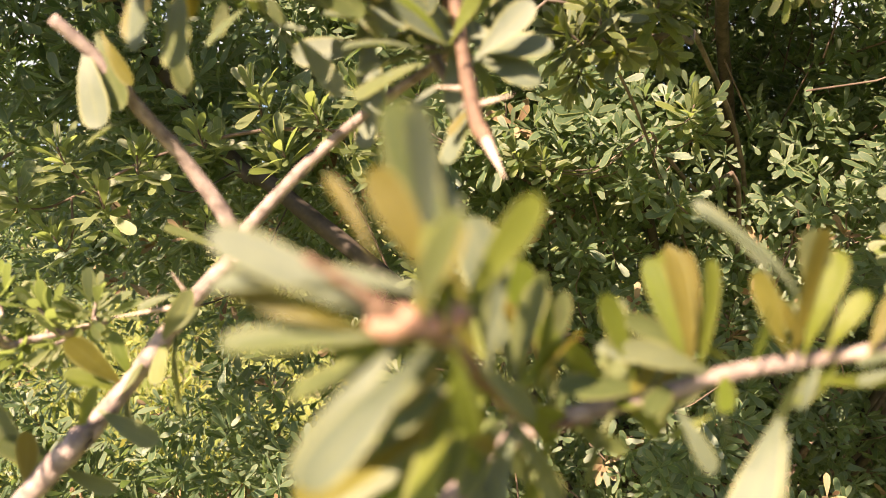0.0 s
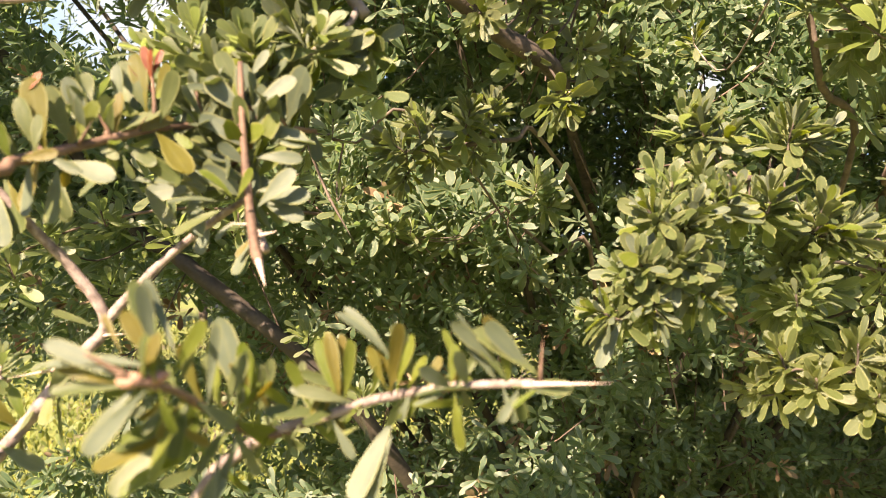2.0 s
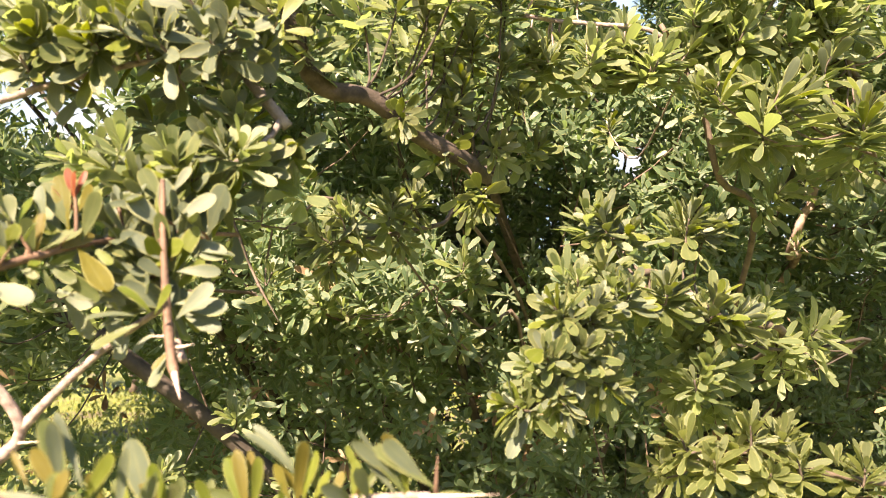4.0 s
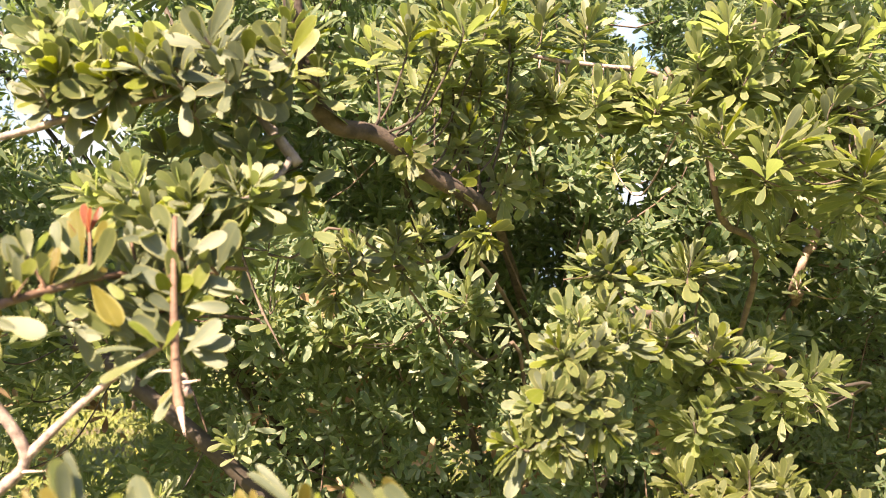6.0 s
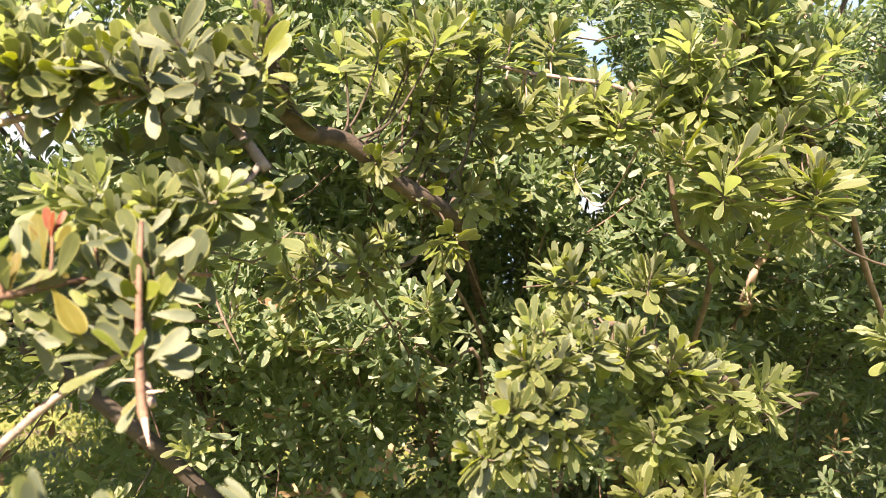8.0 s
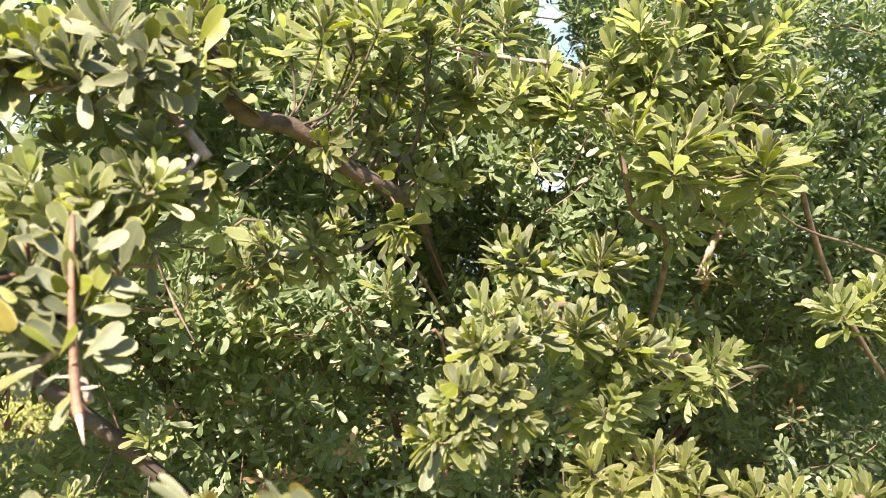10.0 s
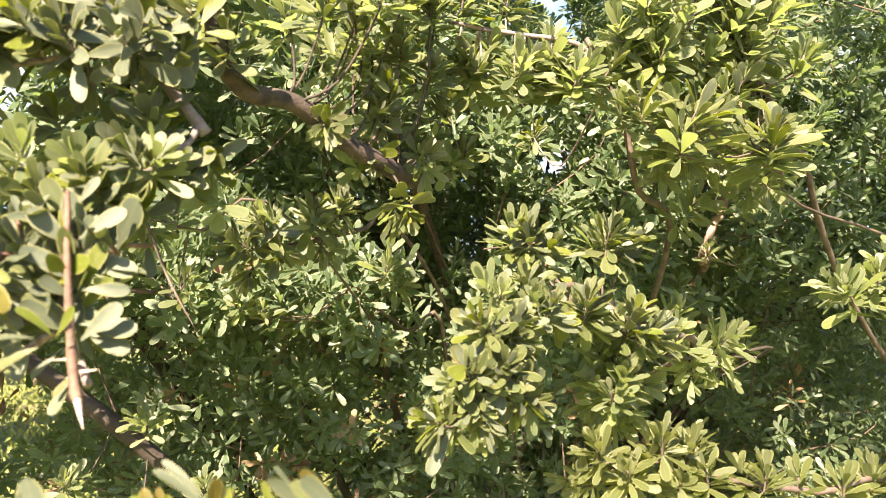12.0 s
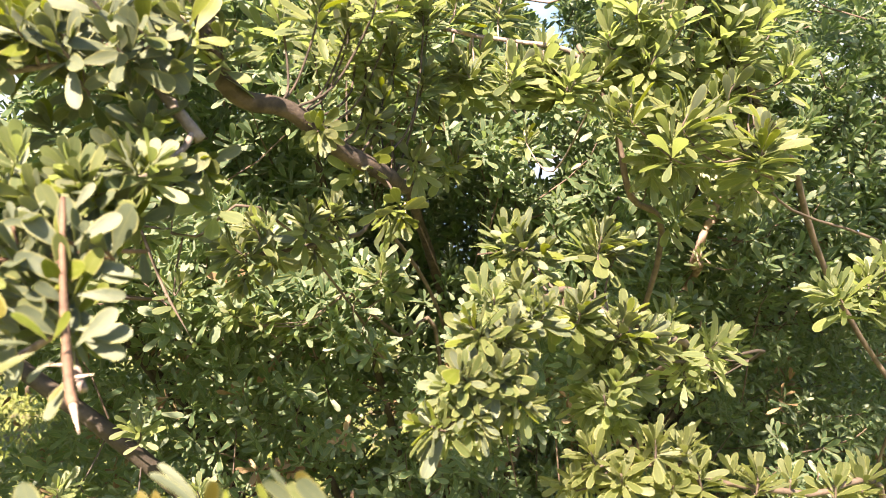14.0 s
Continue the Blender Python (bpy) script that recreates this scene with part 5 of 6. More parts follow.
# tufts added out of view on the left to shade the fork's base
left_shade_tuft = Limb(shrub_near, [(-0.73, 0.55, 0.1), (-0.62, 0.34, 1.0), (-0.42, 0.2, 1.42), (-0.3, 0.12, 1.56), (-0.27, 0.06, 1.62)], 0.006, 0.002, BARK_DARK, "", joined=True)
left_shade_tuft.rosette((-0.369, 0.168, 1.539), (0.01, -0.18, 0.9), 16, 0.036)
left_shade_tuft.rosette((-0.376, 0.139, 1.457), (-0.46, -0.12, 0.9), 16, 0.036)
left_shade_tuft.rosette((-0.378, 0.095, 1.486), (0.19, -0.52, 0.9), 16, 0.036)
left_shade_tuft.rosette((-0.255, 0.168, 1.487), (-0.38, -0.26, 0.9), 16, 0.036)
left_shade_tuft.rosette((-0.276, 0.058, 1.532), (0.02, 0.13, 0.9), 16, 0.036)
left_shade_tuft.rosette((-0.317, 0.160, 1.537), (0.15, 0.08, 0.9), 16, 0.036)
left_shade_tuft.rosette((-0.226, 0.088, 1.553), (-0.47, -0.13, 0.9), 16, 0.036)
left_shade_tuft.rosette((-0.322, 0.120, 1.460), (-0.18, -0.41, 0.9), 16, 0.036)
left_shade_tuft.rosette((-0.255, 0.109, 1.491), (0.33, -0.23, 0.9), 16, 0.036)
left_shade_tuft.done()

middle_branch = Limb(shrub_back, [(0.720, 1.900, 0.300), (0.522, 1.250, 1.382), (0.413, 1.150, 1.445), (0.327, 1.050, 1.500), (0.287, 1.000, 1.533)], 0.005, 0.002, BARK_DARK, '', joined=True)
middle_branch.rosette((0.336, 0.980, 1.559), (0.125, -0.547, 0.828), 21, 0.048)
middle_branch.rosette((0.198, 1.050, 1.477), (-0.369, -0.453, 0.812), 19, 0.045)
middle_branch.rosette((0.370, 1.020, 1.531), (0.571, -0.746, 0.343), 14, 0.041)
middle_branch.rosette((0.282, 1.080, 1.447), (-0.492, -0.751, 0.441), 15, 0.043)
middle_branch.rosette((0.359, 1.100, 1.427), (0.147, -0.931, 0.335), 15, 0.044)
middle_branch.rosette((0.138, 1.000, 1.487), (-0.292, -0.477, 0.829), 15, 0.039)
middle_branch.rosette((0.101, 1.000, 1.495), (-0.506, -0.482, 0.715), 14, 0.039)
middle_branch.done()

arching_branch = Limb(shrub_side, [(1.330, 1.300, 0.050), (1.200, 1.750, 0.600), (1.000, 1.550, 1.150), (0.691, 0.660, 1.448), (0.564, 0.560, 1.483), (0.476, 0.500, 1.521), (0.423, 0.470, 1.538), (0.374, 0.440, 1.515), (0.330, 0.410, 1.470), (0.292, 0.400, 1.433)], 0.006, 0.0024, BARK_DARK, 'arching branch carrying dense leaf tufts', pale=0.35, dense=1.5, large=0.88, tilt=1.6)
arching_branch.rosette((0.377, 0.470, 1.584), (-0.432, -0.235, 0.871), 25, 0.040)
arching_branch.rosette((0.403, 0.480, 1.571), (-0.029, -0.525, 0.851), 17, 0.036)
arching_branch.rosette((0.493, 0.520, 1.589), (-0.088, -0.300, 0.950), 27, 0.044)
arching_branch.rosette((0.526, 0.530, 1.584), (0.500, -0.361, 0.787), 17, 0.040)
arching_branch.rosette((0.367, 0.450, 1.536), (-0.172, -0.283, 0.944), 19, 0.034)
arching_branch.rosette((0.305, 0.400, 1.500), (-0.703, -0.175, 0.689), 23, 0.035)
arching_branch.rosette((0.337, 0.400, 1.501), (-0.088, -0.300, 0.950), 21, 0.033)
arching_branch.rosette((0.377, 0.420, 1.511), (0.079, -0.402, 0.912), 21, 0.035)
arching_branch.rosette((0.426, 0.440, 1.516), (-0.088, -0.300, 0.950), 23, 0.039)
arching_branch.rosette((0.479, 0.450, 1.501), (-0.004, -0.315, 0.949), 25, 0.044)
arching_branch.rosette((0.503, 0.450, 1.490), (0.712, -0.385, 0.588), 19, 0.042)
arching_branch.rosette((0.321, 0.385, 1.464), (-0.140, -0.600, 0.788), 25, 0.034)
arching_branch.rosette((0.291, 0.385, 1.459), (-0.694, -0.329, 0.641), 23, 0.034)
arching_branch.rosette((0.263, 0.385, 1.422), (-0.906, -0.150, 0.396), 21, 0.033)
arching_branch.rosette((0.302, 0.385, 1.426), (-0.006, -0.764, -0.645), 21, 0.034)
arching_branch.rosette((0.344, 0.390, 1.439), (0.422, -0.862, -0.280), 21, 0.033)
arching_branch.rosette((0.331, 0.400, 1.491), (-0.183, -0.892, 0.413), 17, 0.031)
arching_branch.leaf((0.275, 0.385, 1.417), (0.253, 0.375, 1.383), 'pale', 0, 0.9, 0)
arching_branch.leaf((0.281, 0.370, 1.470), (0.264, 0.350, 1.465), 'lime', 0, 1.6, 3)
arching_branch.rosette((0.424, 0.467, 1.513), (-0.175, -0.458, 0.871), 19, 0.038, joined=True)
arching_branch.rosette((0.376, 0.445, 1.521), (-0.209, -0.746, 0.632), 19, 0.036, joined=True)
arching_branch.rosette((0.339, 0.443, 1.524), (-0.290, -0.496, 0.819), 19, 0.036, joined=True)
arching_branch.rosette((0.300, 0.393, 1.458), (-0.432, -0.580, 0.690), 19, 0.032, joined=True)
arching_branch.rosette((0.295, 0.392, 1.429), (0.082, -0.628, 0.774), 19, 0.032, joined=True)
arching_branch.done()

inner_branch = Limb(shrub_side, [(1.330, 1.300, 0.050), (1.200, 1.750, 0.600), (1.000, 1.550, 1.150), (0.842, 0.700, 1.438), (0.695, 0.620, 1.445), (0.572, 0.550, 1.458), (0.489, 0.500, 1.463)], 0.0028, 0.0016, BARK_SHADED, '', joined=True)
inner_branch.rosette((0.484, 0.480, 1.453), (0.079, -0.487, 0.870), 23, 0.039)
inner_branch.rosette((0.465, 0.480, 1.465), (-0.743, -0.345, 0.573), 19, 0.036)
inner_branch.rosette((0.521, 0.500, 1.434), (0.425, -0.889, -0.170), 19, 0.038)
inner_branch.rosette((0.476, 0.500, 1.416), (-0.372, -0.877, -0.305), 19, 0.035)
inner_branch.rosette((0.520, 0.520, 1.395), (-0.141, -0.838, -0.527), 15, 0.036)
inner_branch.rosette((0.712, 0.600, 1.475), (0.679, -0.313, 0.664), 19, 0.047)
inner_branch.rosette((0.704, 0.600, 1.434), (0.510, -0.495, -0.704), 13, 0.041)
inner_branch.rosette((0.466, 0.460, 1.424), (-0.382, -0.415, 0.826), 19, 0.035, joined=True)
inner_branch.rosette((0.474, 0.454, 1.442), (0.182, -0.435, 0.882), 19, 0.035, joined=True)
for spot in ((0.605, 0.555, 1.478), (0.660, 0.610, 1.452), (0.720, 0.720, 1.500), (0.800, 0.750, 1.460), (0.760, 0.740, 1.420), (0.900, 0.800, 1.450)):
    inner_branch.rosette(spot, (rng.uniform(-0.4, 0.2), -0.35, 0.80), 16, 0.044)
inner_branch.done()

low_branch = Limb(shrub_side, [(1.350, 1.300, 0.050), (1.200, 0.900, 0.700), (0.893, 0.520, 1.267), (0.717, 0.460, 1.316), (0.598, 0.440, 1.340), (0.531, 0.440, 1.361), (0.466, 0.440, 1.368)], 0.0045, 0.0022, BARK_DARK, '', joined=True, tilt=0.75, leaves=LEAF_OLIVE)
low_branch.rosette((0.441, 0.440, 1.377), (-0.428, -0.170, 0.888), 23, 0.035)
low_branch.rosette((0.467, 0.430, 1.356), (-0.354, -0.732, 0.582), 19, 0.035)
low_branch.rosette((0.505, 0.430, 1.382), (-0.089, -0.263, 0.961), 23, 0.038)
low_branch.rosette((0.537, 0.430, 1.375), (0.169, -0.349, 0.922), 21, 0.039)
low_branch.rosette((0.625, 0.430, 1.341), (0.008, -0.235, 0.972), 21, 0.040)
low_branch.rosette((0.807, 0.470, 1.320), (0.090, -0.256, 0.962), 21, 0.044)
low_branch.rosette((0.517, 0.420, 1.345), (-0.382, -0.791, 0.478), 17, 0.035)
low_branch.rosette((0.434, 0.450, 1.342), (-0.941, -0.335, -0.045), 15, 0.036)
for spot in ((0.548, 0.420, 1.352), (0.684, 0.450, 1.328), (0.750, 0.455, 1.318)):
    low_branch.rosette(spot, (rng.uniform(-0.4, 0.3), -0.35, 0.85), 13, 0.040)
low_branch.done()

white_branch = Limb(shrub_back, [(0.208, 0.660, 1.870), (0.264, 0.650, 1.875), (0.320, 0.640, 1.864), (0.376, 0.630, 1.853), (0.432, 0.620, 1.848), (0.503, 0.610, 1.839), (0.547, 0.620, 1.798)], 0.0022, 0.0034, BARK_PALE, 'pale bare twig')
brown_stem = Limb(shrub_back, [(0.513, 0.615, 1.852), (0.547, 0.620, 1.802), (0.586, 0.640, 1.739), (0.628, 0.680, 1.672), (0.815, 0.900, 1.585), (0.950, 1.500, 1.000), (0.770, 2.000, 0.050)], 0.003, 0.0065, BARK_DARK, '')
brown_stem.done()

white_branch.rosette((0.363, 0.610, 1.801), (-0.540, -0.422, 0.728), 15, 0.043)
white_branch.rosette((0.428, 0.610, 1.810), (0.401, -0.607, 0.686), 15, 0.044)
white_branch.rosette((0.536, 0.600, 1.806), (0.231, -0.743, 0.628), 17, 0.044)
white_branch.rosette((0.485, 0.620, 1.800), (-0.466, -0.712, 0.525), 14, 0.042)
white_branch.rosette((0.293, 0.620, 1.882), (-0.193, -0.424, 0.885), 17, 0.046)
white_branch.rosette((0.350, 0.620, 1.888), (-0.113, -0.441, 0.890), 17, 0.047)
white_branch.rosette((0.416, 0.640, 1.896), (-0.033, -0.455, 0.890), 17, 0.049)
white_branch.rosette((0.588, 0.950, 1.803), (-0.193, -0.424, 0.885), 15, 0.041)
white_branch.rosette((0.346, 0.632, 1.798), (-0.061, -0.642, 0.764), 19, 0.047, joined=True)
white_branch.rosette((0.409, 0.580, 1.794), (-0.038, -0.619, 0.784), 19, 0.045, joined=True)
white_branch.rosette((0.479, 0.626, 1.816), (-0.243, -0.528, 0.814), 19, 0.048, joined=True)
white_branch.rosette((0.467, 0.620, 1.831), (-0.116, -0.406, 0.906), 19, 0.048, joined=True)
white_branch.rosette((0.391, 0.647, 1.827), (0.003, -0.688, 0.726), 19, 0.048, joined=True)
white_branch.rosette((0.364, 0.640, 1.803), (-0.087, -0.669, 0.739), 19, 0.048, joined=True)
white_branch.rosette((0.436, 0.634, 1.783), (0.014, -0.680, 0.733), 19, 0.048, joined=True)
white_branch.rosette((0.484, 0.581, 1.791), (-0.057, -0.511, 0.857), 19, 0.046, joined=True)
white_branch.rosette((0.489, 0.576, 1.790), (0.206, -0.487, 0.849), 19, 0.045, joined=True)
white_branch.done()

right_stem = Limb(shrub_side, [(1.350, 1.300, 0.050), (1.750, 1.100, 0.900), (1.145, 0.850, 1.557), (0.943, 0.720, 1.747), (0.826, 0.660, 1.817), (0.767, 0.630, 1.867), (0.718, 0.620, 1.913), (0.660, 0.620, 1.961)], 0.006, 0.003, BARK_DARK, '', joined=True)
right_stem.rosette((0.615, 0.580, 1.757), (-0.721, -0.436, 0.539), 16, 0.050)
right_stem.rosette((0.678, 0.580, 1.762), (0.590, -0.631, 0.504), 16, 0.050)
right_stem.rosette((0.725, 0.570, 1.728), (-0.811, -0.365, 0.458), 13, 0.047)
right_stem.rosette((0.797, 0.570, 1.733), (0.590, -0.631, 0.504), 13, 0.048)
right_stem.rosette((0.578, 0.580, 1.890), (-0.346, -0.426, 0.836), 21, 0.056)
right_stem.rosette((0.624, 0.580, 1.880), (-0.042, -0.496, 0.867), 21, 0.056)
right_stem.rosette((0.600, 0.580, 1.827), (-0.082, -0.778, 0.623), 18, 0.050)
right_stem.rosette((0.727, 0.600, 1.891), (-0.042, -0.496, 0.867), 21, 0.056)
right_stem.rosette((0.778, 0.600, 1.904), (0.123, -0.473, 0.873), 19, 0.053)
right_stem.rosette((0.685, 0.600, 1.842), (-0.074, -0.753, 0.654), 16, 0.049)
right_stem.rosette((0.846, 0.620, 1.855), (0.032, -0.580, 0.814), 19, 0.052)
right_stem.rosette((0.658, 0.620, 1.711), (-0.201, -0.736, -0.646), 19, 0.046)
right_stem.rosette((0.626, 0.620, 1.709), (-0.443, -0.693, -0.569), 15, 0.043)
right_stem.rosette((0.715, 0.620, 1.715), (0.116, -0.776, -0.619), 16, 0.043)
right_stem.rosette((0.807, 0.640, 1.685), (-0.104, -0.676, -0.730), 16, 0.045)
right_stem.rosette((0.703, 0.600, 1.949), (-0.042, -0.496, 0.867), 18, 0.056)
right_stem.rosette((0.551, 0.600, 1.858), (-0.370, -0.494, 0.787), 18, 0.051)
right_stem.rosette((0.730, 0.720, 1.879), (-0.175, -0.600, 0.781), 19, 0.059, joined=True)
right_stem.rosette((0.643, 0.633, 1.819), (-0.057, -0.593, 0.803), 19, 0.053, joined=True)
right_stem.rosette((0.721, 0.688, 1.870), (0.072, -0.616, 0.784), 19, 0.057, joined=True)
right_stem.rosette((0.690, 0.609, 1.958), (-0.220, -0.468, 0.856), 19, 0.053, joined=True)
right_stem.rosette((0.800, 0.688, 1.975), (0.093, -0.543, 0.834), 19, 0.059, joined=True)
right_stem.rosette((0.725, 0.620, 1.801), (-0.447, -0.497, 0.744), 19, 0.053, joined=True)
right_stem.rosette((0.704, 0.655, 1.980), (-0.471, -0.448, 0.760), 19, 0.056, joined=True)
right_stem.rosette((0.571, 0.680, 1.842), (-0.102, -0.374, 0.922), 19, 0.055, joined=True)
right_stem.rosette((0.612, 0.606, 1.818), (-0.302, -0.578, 0.758), 19, 0.051, joined=True)
right_stem.rosette((0.799, 0.653, 1.933), (0.093, -0.522, 0.848), 19, 0.057, joined=True)
right_stem.rosette((0.747, 0.602, 1.854), (-0.196, -0.700, 0.687), 19, 0.053, joined=True)
right_stem.rosette((0.645, 0.649, 1.882), (-0.497, -0.504, 0.706), 19, 0.054, joined=True)
right_stem.rosette((0.603, 0.609, 1.846), (-0.176, -0.622, 0.763), 19, 0.052, joined=True)
right_stem.rosette((0.892, 0.751, 1.790), (-0.406, -0.431, 0.806), 19, 0.051, joined=True)
right_stem.rosette((0.829, 0.697, 1.784), (-0.044, -0.424, 0.905), 19, 0.048, joined=True)
right_stem.rosette((0.741, 0.711, 1.663), (0.183, -0.839, 0.512), 19, 0.048, joined=True)
right_stem.rosette((0.746, 0.724, 1.802), (-0.648, -0.306, 0.697), 19, 0.049, joined=True)
right_stem.rosette((0.907, 0.734, 1.742), (-0.121, -0.818, 0.562), 19, 0.050, joined=True)
right_stem.rosette((0.840, 0.738, 1.695), (-0.294, -0.556, 0.777), 19, 0.050, joined=True)
right_stem.rosette((0.935, 0.759, 1.792), (0.257, -0.540, 0.801), 19, 0.052, joined=True)
right_stem.rosette((0.867, 0.659, 1.963), (-0.025, -0.355, 0.935), 19, 0.054, joined=True)
right_stem.rosette((0.819, 0.696, 1.910), (0.179, -0.711, 0.680), 19, 0.056, joined=True)
right_stem.rosette((0.781, 0.690, 1.851), (-0.318, -0.317, 0.894), 19, 0.055, joined=True)
right_stem.rosette((0.730, 0.606, 1.900), (-0.106, -0.653, 0.750), 19, 0.050, joined=True)
right_stem.rosette((0.752, 0.652, 1.833), (-0.057, -0.561, 0.826), 19, 0.052, joined=True)
right_stem.rosette((0.843, 0.686, 1.839), (0.166, -0.606, 0.778), 19, 0.055, joined=True)
right_stem.rosette((0.811, 0.690, 1.817), (-0.360, -0.332, 0.872), 19, 0.055, joined=True)
right_stem.rosette((0.839, 0.707, 1.863), (-0.382, -0.390, 0.838), 19, 0.056, joined=True)
right_stem.rosette((0.771, 0.724, 1.796), (0.297, -0.471, 0.830), 19, 0.056, joined=True)
right_stem.done()

# a second unseen branch, added over the right side to cast shade
shade_branch = Limb(shrub_side, [(1.350, 1.300, 0.050), (1.800, 1.000, 1.400), (1.185, 0.700, 2.171), (0.917, 0.640, 2.101), (0.720, 0.620, 2.055), (0.543, 0.600, 2.017), (0.407, 0.600, 2.002)], 0.005, 0.003, BARK_DARK, '', joined=True)
shade_branch.rosette((0.556, 0.626, 2.064), (-0.330, -0.324, 0.887), 19, 0.056, joined=True)
shade_branch.rosette((0.584, 0.654, 2.026), (0.053, -0.392, 0.919), 19, 0.058, joined=True)
shade_branch.rosette((0.530, 0.576, 2.034), (-0.817, -0.296, 0.495), 19, 0.053, joined=True)
shade_branch.rosette((0.815, 0.626, 2.079), (-0.190, -0.436, 0.880), 19, 0.059, joined=True)
shade_branch.rosette((0.666, 0.567, 2.035), (-0.184, -0.574, 0.798), 19, 0.054, joined=True)
shade_branch.rosette((0.594, 0.599, 2.007), (0.263, -0.651, 0.712), 19, 0.055, joined=True)
shade_branch.rosette((0.482, 0.613, 2.026), (0.084, -0.404, 0.911), 19, 0.055, joined=True)
shade_branch.rosette((0.746, 0.590, 2.032), (-0.137, -0.705, 0.696), 19, 0.056, joined=True)
shade_branch.rosette((0.687, 0.621, 2.042), (-0.151, -0.543, 0.826), 19, 0.057, joined=True)
shade_branch.rosette((0.524, 0.638, 2.032), (-0.225, -0.640, 0.735), 19, 0.056, joined=True)
shade_branch.rosette((0.549, 0.622, 2.013), (-0.132, -0.569, 0.811), 19, 0.056, joined=True)
shade_branch.done()

star_branch = Limb(shrub_side, [(1.350, 1.300, 0.050), (1.750, 1.000, 1.000), (1.350, 0.820, 1.550), (0.922, 0.700, 1.667), (0.798, 0.600, 1.694), (0.740, 0.550, 1.718)], 0.003, 0.0016, BARK_DARK, '', pale=0.12)
star_branch.twig([(0.798, 0.600, 1.694), (0.709, 0.580, 1.714), (0.622, 0.540, 1.740)], 0.002, 0.0014)
star_branch.rosette((0.613, 0.530, 1.740), (-0.017, -0.341, 0.940), 23, 0.062)
star_branch.rosette((0.723, 0.530, 1.720), (-0.093, -0.328, 0.940), 23, 0.062)
star_branch.rosette((0.558, 0.560, 1.755), (-0.172, -0.283, 0.944), 17, 0.051)
star_branch.rosette((0.710, 0.570, 1.798), (0.170, -0.287, 0.943), 15, 0.050)
star_branch.done()

far_right_sprig = Limb(shrub_side, [(1.350, 1.300, 0.050), (1.450, 1.100, 1.000), (1.095, 0.620, 1.506), (0.944, 0.560, 1.524), (0.857, 0.540, 1.523)], 0.003, 0.002, BARK_DARK, '', joined=True)
far_right_sprig.rosette((0.838, 0.530, 1.534), (-0.589, -0.062, 0.806), 21, 0.046)
far_right_sprig.rosette((0.884, 0.530, 1.553), (-0.158, -0.188, 0.969), 21, 0.046)
far_right_sprig.rosette((0.911, 0.530, 1.524), (0.189, -0.576, 0.796), 21, 0.047)
far_right_sprig.rosette((0.913, 0.530, 1.576), (0.008, -0.235, 0.972), 21, 0.047)
far_right_sprig.done()

shaded_limb = Limb(shrub_back, [(-0.620, 1.150, 1.850), (-0.320, 1.030, 1.500), (-0.250, 1.000, 1.455), (-0.184, 0.980, 1.406), (-0.087, 0.970, 1.332), (-0.009, 0.980, 1.261), (0.060, 1.000, 1.185), (0.180, 1.120, 0.980), (0.430, 1.560, 0.480), (0.700, 1.980, 0.050)], 0.011, 0.015, BARK_SHADED, 'thick dark limb in the shade', 10, joined=True)
for spot in ((-0.300, 0.900, 1.400), (-0.120, 0.900, 1.250), (-0.050, 0.860, 1.215), (-0.330, 0.900, 1.300), (-0.020, 0.900, 1.330), (0.060, 0.900, 1.240), (-0.360, 0.880, 1.470)):
    shaded_limb.rosette(spot, (rng.uniform(-0.5, 0.3), -0.35, 0.80), 12, 0.038)
shaded_limb.done()

pinkish_stem = Limb(shrub_back, [(1.300, 1.200, 2.400), (1.101, 1.100, 1.764), (1.067, 1.100, 1.680), (1.069, 1.150, 1.600), (1.197, 1.350, 1.554), (1.100, 1.850, 1.000), (0.780, 2.000, 0.050)], 0.0075, 0.010, BARK_PINK, 'pinkish peeling stem catching the sun', joined=True)
for spot in ((1.040, 1.050, 1.735), (1.115, 1.060, 1.700), (1.030, 1.070, 1.615), (1.120, 1.080, 1.600)):
    pinkish_stem.rosette(spot, (rng.uniform(-0.4, 0.4), -0.3, 0.8), 11, 0.040)
pinkish_stem.done()


# ---- the mass of the back shrub ----
# thin places in the crown: centre across, height and half sizes, on the plane y = 1.3; how much of the foliage is missing there
THIN = [(-0.31, 1.29, 0.115, 0.07, 0.90), (-0.56, 1.10, 0.12, 0.07, 0.85), (0.30, 1.08, 0.10, 0.05, 0.8), (0.56, 0.95, 0.09, 0.05, 0.6), (-0.10, 1.00, 0.10, 0.05, 0.6), (0.40, 1.24, 0.05, 0.06, 0.8), (0.14, 1.10, 0.10, 0.04, 0.8), (-0.48, 1.09, 0.32, 0.17, 0.55), (-0.18, 1.05, 0.20, 0.09, 0.5), (-0.44, 1.91, 0.17, 0.09, 0.72), (-0.72, 1.82, 0.10, 0.08, 0.6),
        (-0.46, 1.88, 0.09, 0.10, 0.62), (-0.31, 2.10, 0.12, 0.08, 0.65), (-0.49, 1.72, 0.04, 0.05, 0.6),
        (0.78, 1.82, 0.045, 0.05, 1.0), (0.765, 1.92, 0.03, 0.03, 1.0), (0.77, 2.21, 0.05, 0.05, 1.0), (0.80, 2.13, 0.05, 0.05, 0.9)]
